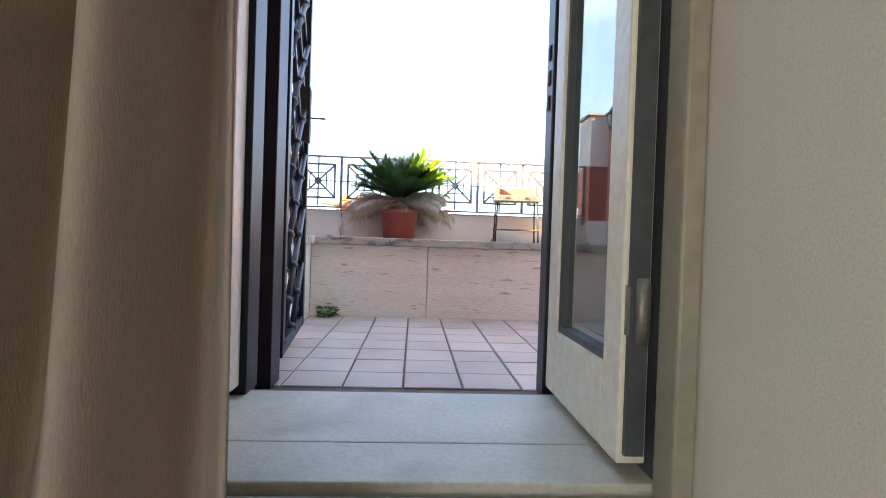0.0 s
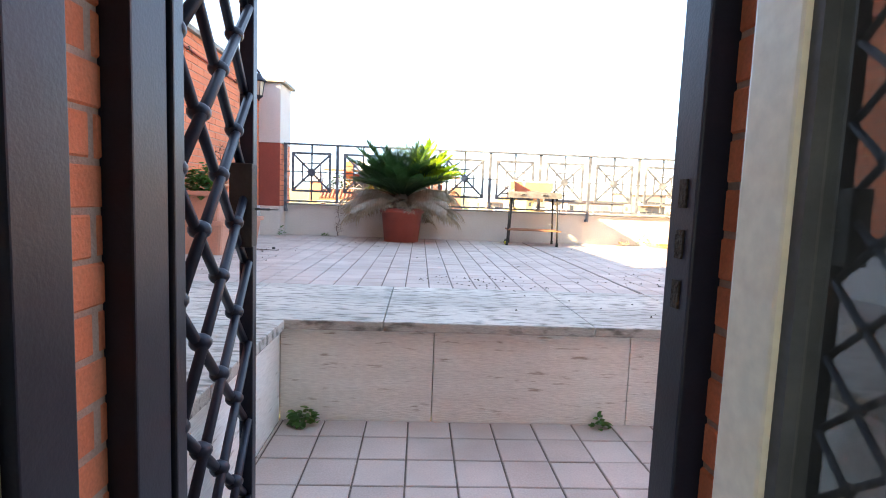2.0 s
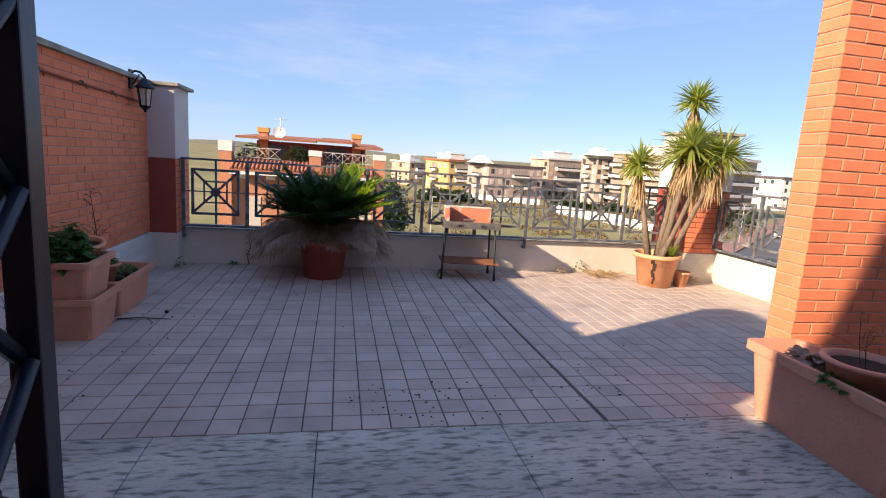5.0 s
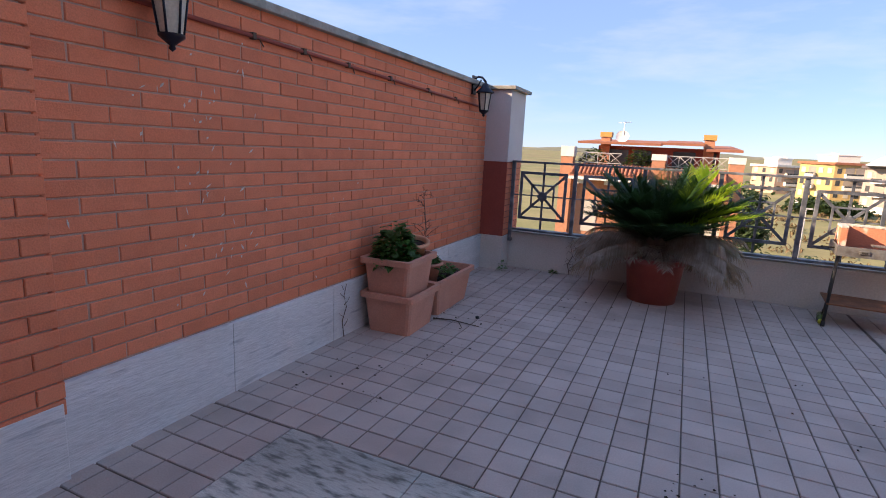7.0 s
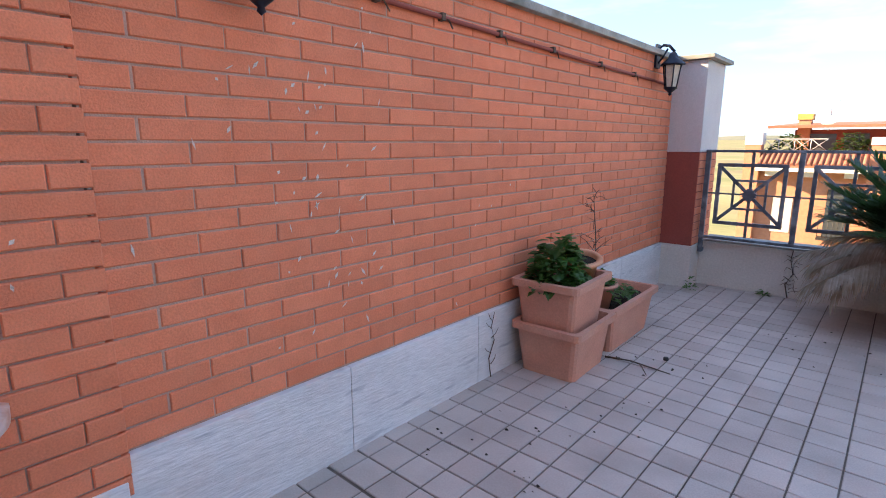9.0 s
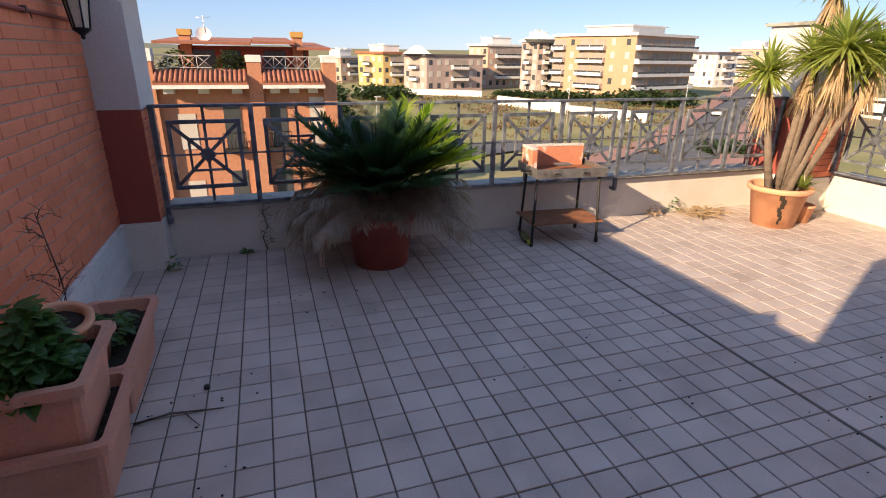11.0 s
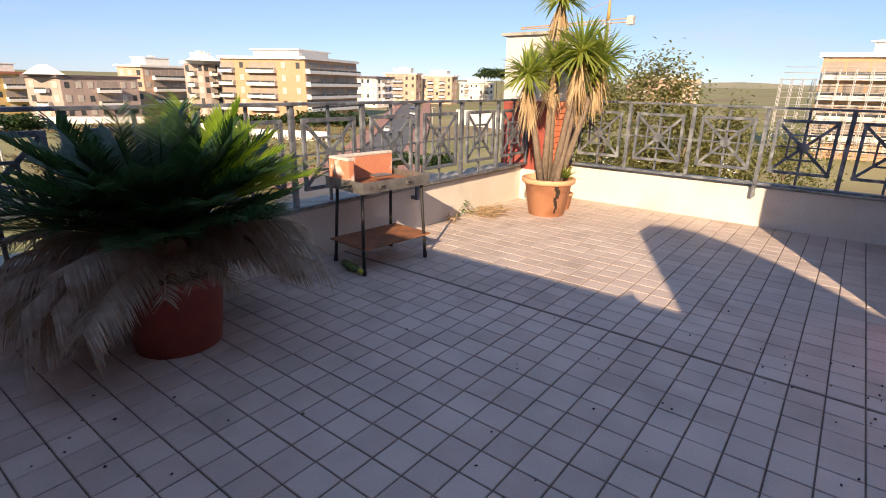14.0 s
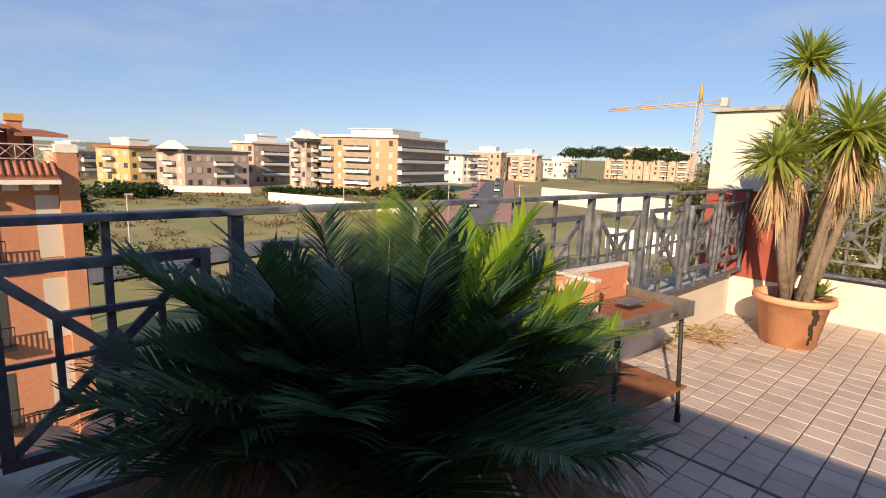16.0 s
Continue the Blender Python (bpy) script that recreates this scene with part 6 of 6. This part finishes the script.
for _ in range(260):
    az, d = rn.uniform(2, 46), 60 + 85 * math.sqrt(rn.random())
    x, y = plan(az, d)
    z, r, h = ground_z(x, y), rn.uniform(0.8, 3.0), rn.uniform(0.4, 1.3)
    for _ in range(26):
        a, q = rn.uniform(0, 6.28), r * math.sqrt(rn.random())
        items.append(((x + q * math.cos(a), y + q * math.sin(a), z + h * rn.uniform(0, 0.4)), (rn.uniform(-1, 1), rn.uniform(-1, 1), rn.uniform(0.2, 1.4)), h * rn.uniform(0.5, 1.0), 0.28, 0.2, 0.2))
leaves("stalks", dry, mat("dry_brush", (0.30, 0.20, 0.11), (0.19, 0.16, 0.07), scale=0.1, rough=1, bump=0, island=0.4), items)
# white site walls, far woods and hills
site_wall = thing("boundary_wall", pose(0, 0, 0), "long white boundary walls across the field", "wall", kind="structure")


def far_wall(p, q, h):
    d = Vector(q) - Vector(p)
    z = min(ground_z(*p), ground_z(*q)) - 0.5
    part("wall_run", boxed(0, d.length, -0.2, 0.2, 0, h + 0.5, m=pose(p[0], p[1], z, 0, 0, math.degrees(math.atan2(d.y, d.x)))), WHITE, site_wall)


far_wall(plan(25.8, 128), plan(33.5, 112), 2.2)
far_wall(plan(33.5, 112), plan(41.5, 104), 1.9)
far_wall(plan(55, 150), plan(68, 120), 4.2)
far_wall(plan(11, 158), plan(24, 148), 1.6)
far_wall(plan(62, 78), plan(84, 74), 3.0)
hills = bmesh.new()
for i in range(90):
    a0, a1 = radians(-60 + 2.2 * i), radians(-60 + 2.2 * (i + 1))
    h0, h1 = 12 + 8 * math.sin(i * 0.31) + 4 * math.sin(i * 0.9 + 1), 12 + 8 * math.sin((i + 1) * 0.31) + 4 * math.sin((i + 1) * 0.9 + 1)
    vs = [hills.verts.new(p) for p in ((1500 * math.sin(a0), 1500 * math.cos(a0), -10), (1500 * math.sin(a1), 1500 * math.cos(a1), -10), (1560 * math.sin(a1), 1560 * math.cos(a1), h1), (1560 * math.sin(a0), 1560 * math.cos(a0), h0))]
    hills.faces.new(vs)
tagged(part("backdrop_hills", hills, mat("far_hill", (0.16, 0.18, 0.14), (0.24, 0.23, 0.17), scale=0.01, rough=1, bump=0), None), "low hazy wooded hills on the horizon", "hills", kind="structure")
# parked cars, far off along the street
CARS = [mat("car_white", (0.72, 0.72, 0.72), (0.7, 0.7, 0.7), rough=0.3, bump=0), mat("car_dark", (0.05, 0.06, 0.08), (0.045, 0.05, 0.07), rough=0.3, bump=0), mat("car_blue", (0.10, 0.17, 0.30), (0.09, 0.15, 0.27), rough=0.3, bump=0)]
for k in range(9):
    az, d = (47.9, 49.9)[k % 2], 120 + 19 * k
    x, y = plan(az + 0.25 * (1 if k % 2 else -1), d)
    car = thing("car", pose(x, y, ground_z(x, y) + 0.3, 0, 0, -49), ("white", "dark", "blue")[k % 3] + " car parked along the street", "car", "cars parked along the street")
    part("body", boxed(-0.88, 0.88, -2.1, 2.1, 0.3, 0.85, bevel=0.12), CARS[k % 3], car)
    part("cabin", boxed(-0.75, 0.75, -1.3, 1.0, 0.85, 1.42, bevel=0.18), WINDOW, car)
    for sx in (-0.86, 0.86):
        for sy in (-1.3, 1.3):
            b = bmesh.new()
            tube(b, [(sx - 0.08, sy, 0.32), (sx + 0.08, sy, 0.32)], 0.32, 12)
            part("wheel", b, CHAR, car)
for k, (az, d) in enumerate(((44.9, 96), (52.6, 92), (48.2, 170), (50.9, 170), (13.0, 62), (33.5, 98))):
    x, y = plan(az, d)
    lamp = thing("street_lamp", pose(x, y, ground_z(x, y)), "tall thin grey street lamp", "street lamp", "street lamps")
    b = bmesh.new()
    tube(b, [(0, 0, -0.5), (0, 0, 7.4)], 0.09, 6, 0.06)
    part("pole", b, STEELG, lamp)
    part("head", boxed(-0.2, 0.6, -0.12, 0.12, 7.4, 7.55, bevel=0.03), STEELG, lamp)

# ---------------------------------------------------------------- brickwork and tiles, last
brick_face(west, Matrix(), -4.815, 0.0, 0.405, WTOP, 0.285, 0.0727, lambda y, z: y < -2.9 and z < 1.95, seed=2)
brick_face(pier, pose(0.045, 0, 0), -6.2, -4.814, 0.275, 2.57, 0.285, 0.073, lambda y, z: y > -6.0 and z < 2.1, seed=3)
brick_face(wing, pose(WING_X, WING_Y, 0, 0, 0, -90), 0.0, 2.8, -0.03, 2.98, 0.29, 0.0745, lambda y, z: y < 1.6 and z < 2.4, seed=4)
brick_face(wing, pose(WING_X, WING_Y, 0, 0, 0, 180), -0.2, 0.0, -0.03, 2.98, 0.29, 0.0745, lambda y, z: False, seed=5)
brick_face(house, pose(DOOR0, FACE - 0.008, 0, 0, 0, 90), 0.002, 0.9, -0.48, 2.2, 0.285, 0.073, lambda y, z: y < 0.8 and z < 1.8, seed=6)
brick_face(house, pose(DOOR1, FACE - 0.008, 0, 0, 0, 90), -0.9, -0.002, -0.48, 2.2, 0.285, 0.073, lambda y, z: y > -0.8 and z < 1.8, seed=7)
brick_face(house, pose(DOOR1 - 0.004, FACE - 0.008, 0, 0, 0, 180), 0.0, 0.205, -0.48, 2.0, 0.285, 0.073, lambda y, z: True, seed=10)
brick_face(house, pose(DOOR0 + 0.004, FACE - 0.008, 0), -0.205, 0.0, -0.48, 2.0, 0.285, 0.073, lambda y, z: True, seed=11)
brick_face(pil_w, pose(0.032, 0, 0), -0.238, 0.298, 0.405, 1.26, 0.285, 0.071, lambda y, z: True, seed=8)
brick_face(pil_e, pose(6.89, -0.437, 0, 0, 0, -90), -0.305, 0.305, 0.405, 1.26, 0.285, 0.071, lambda y, z: True, seed=9)


def tile_verts(w, d, t=0.012):
    c = 0.003
    a, b = w / 2, d / 2
    v = [(-a, -b, -t), (a, -b, -t), (a, b, -t), (-a, b, -t), (-a, -b, -c), (a, -b, -c), (a, b, -c), (-a, b, -c), (-a + c, -b + c, 0), (a - c, -b + c, 0), (a - c, b - c, 0), (-a + c, b - c, 0)]
    f = [(0, 1, 5, 4), (1, 2, 6, 5), (2, 3, 7, 6), (3, 0, 4, 7), (4, 5, 9, 8), (5, 6, 10, 9), (6, 7, 11, 10), (7, 4, 8, 11), (8, 9, 10, 11)]
    return v, f


def tiling(parent, x0, x1, y0, y1, z, ox, oy, near, limit=300, seed=1, skip=None, pitch=PITCH):
    rn = random.Random(seed)
    meshes, V, F, count = {}, [], [], 0
    i0, i1 = math.floor((x0 - ox) / pitch), math.ceil((x1 - ox) / pitch)
    j0, j1 = math.floor((y0 - oy) / pitch), math.ceil((y1 - oy) / pitch)
    for i in range(i0, i1):
        for j in range(j0, j1):
            a, b = max(x0, ox + i * pitch) + 0.0033, min(x1, ox + (i + 1) * pitch) - 0.0033
            c, d = max(y0, oy + j * pitch) + 0.0033, min(y1, oy + (j + 1) * pitch) - 0.0033
            if b - a < 0.008 or d - c < 0.008 or (skip and skip((a + b) / 2, (c + d) / 2)):
                continue
            if abs(i - 0) < 1 and ox > 3:
                a += 0.02
            m = pose((a + b) / 2, (c + d) / 2, z + rn.uniform(-0.0012, 0.0012), rn.uniform(-0.25, 0.25), rn.uniform(-0.25, 0.25))
            key = (round(b - a, 3), round(d - c, 3))
            if near((a + b) / 2, (c + d) / 2) and count < limit:
                if key not in meshes:
                    me = bpy.data.meshes.new("tile")
                    tv, tf = tile_verts(*key)
                    me.from_pydata(tv, [], tf)
                    me.materials.append(TILE)
                    meshes[key] = me
                put("tile", meshes[key], parent, m)
                count += 1
            else:
                tv, tf = tile_verts(*key)
                k = len(V)
                V += [tuple(m @ Vector(p)) for p in tv]
                F += [tuple(q + k for q in f) for f in tf]
    if V:
        tagged(raw("tiling", V, F, TILE_J, parent), kind="stuff")


# the terrace's tiles keep to the open joint at x = 3.45
tiling(floor, -0.27, RIGHT, COPE_Y + 0.004, 0.0, TOP, 3.4535, -2.445, lambda x, y: 0.1 < x < 3.3 and -3.2 < y < -1.0, seed=1)
tiling(floor, -0.27, COPE_X - 0.004, -6.65, COPE_Y, TOP, 3.4535, -2.445, lambda x, y: False, seed=2)
tiling(landing, STEP_X, 6.9, FACE, STEP_Y, LOW, 1.94, STEP_Y - 0.175, lambda x, y: x < 3.6, seed=3, pitch=PITCH_LOW)
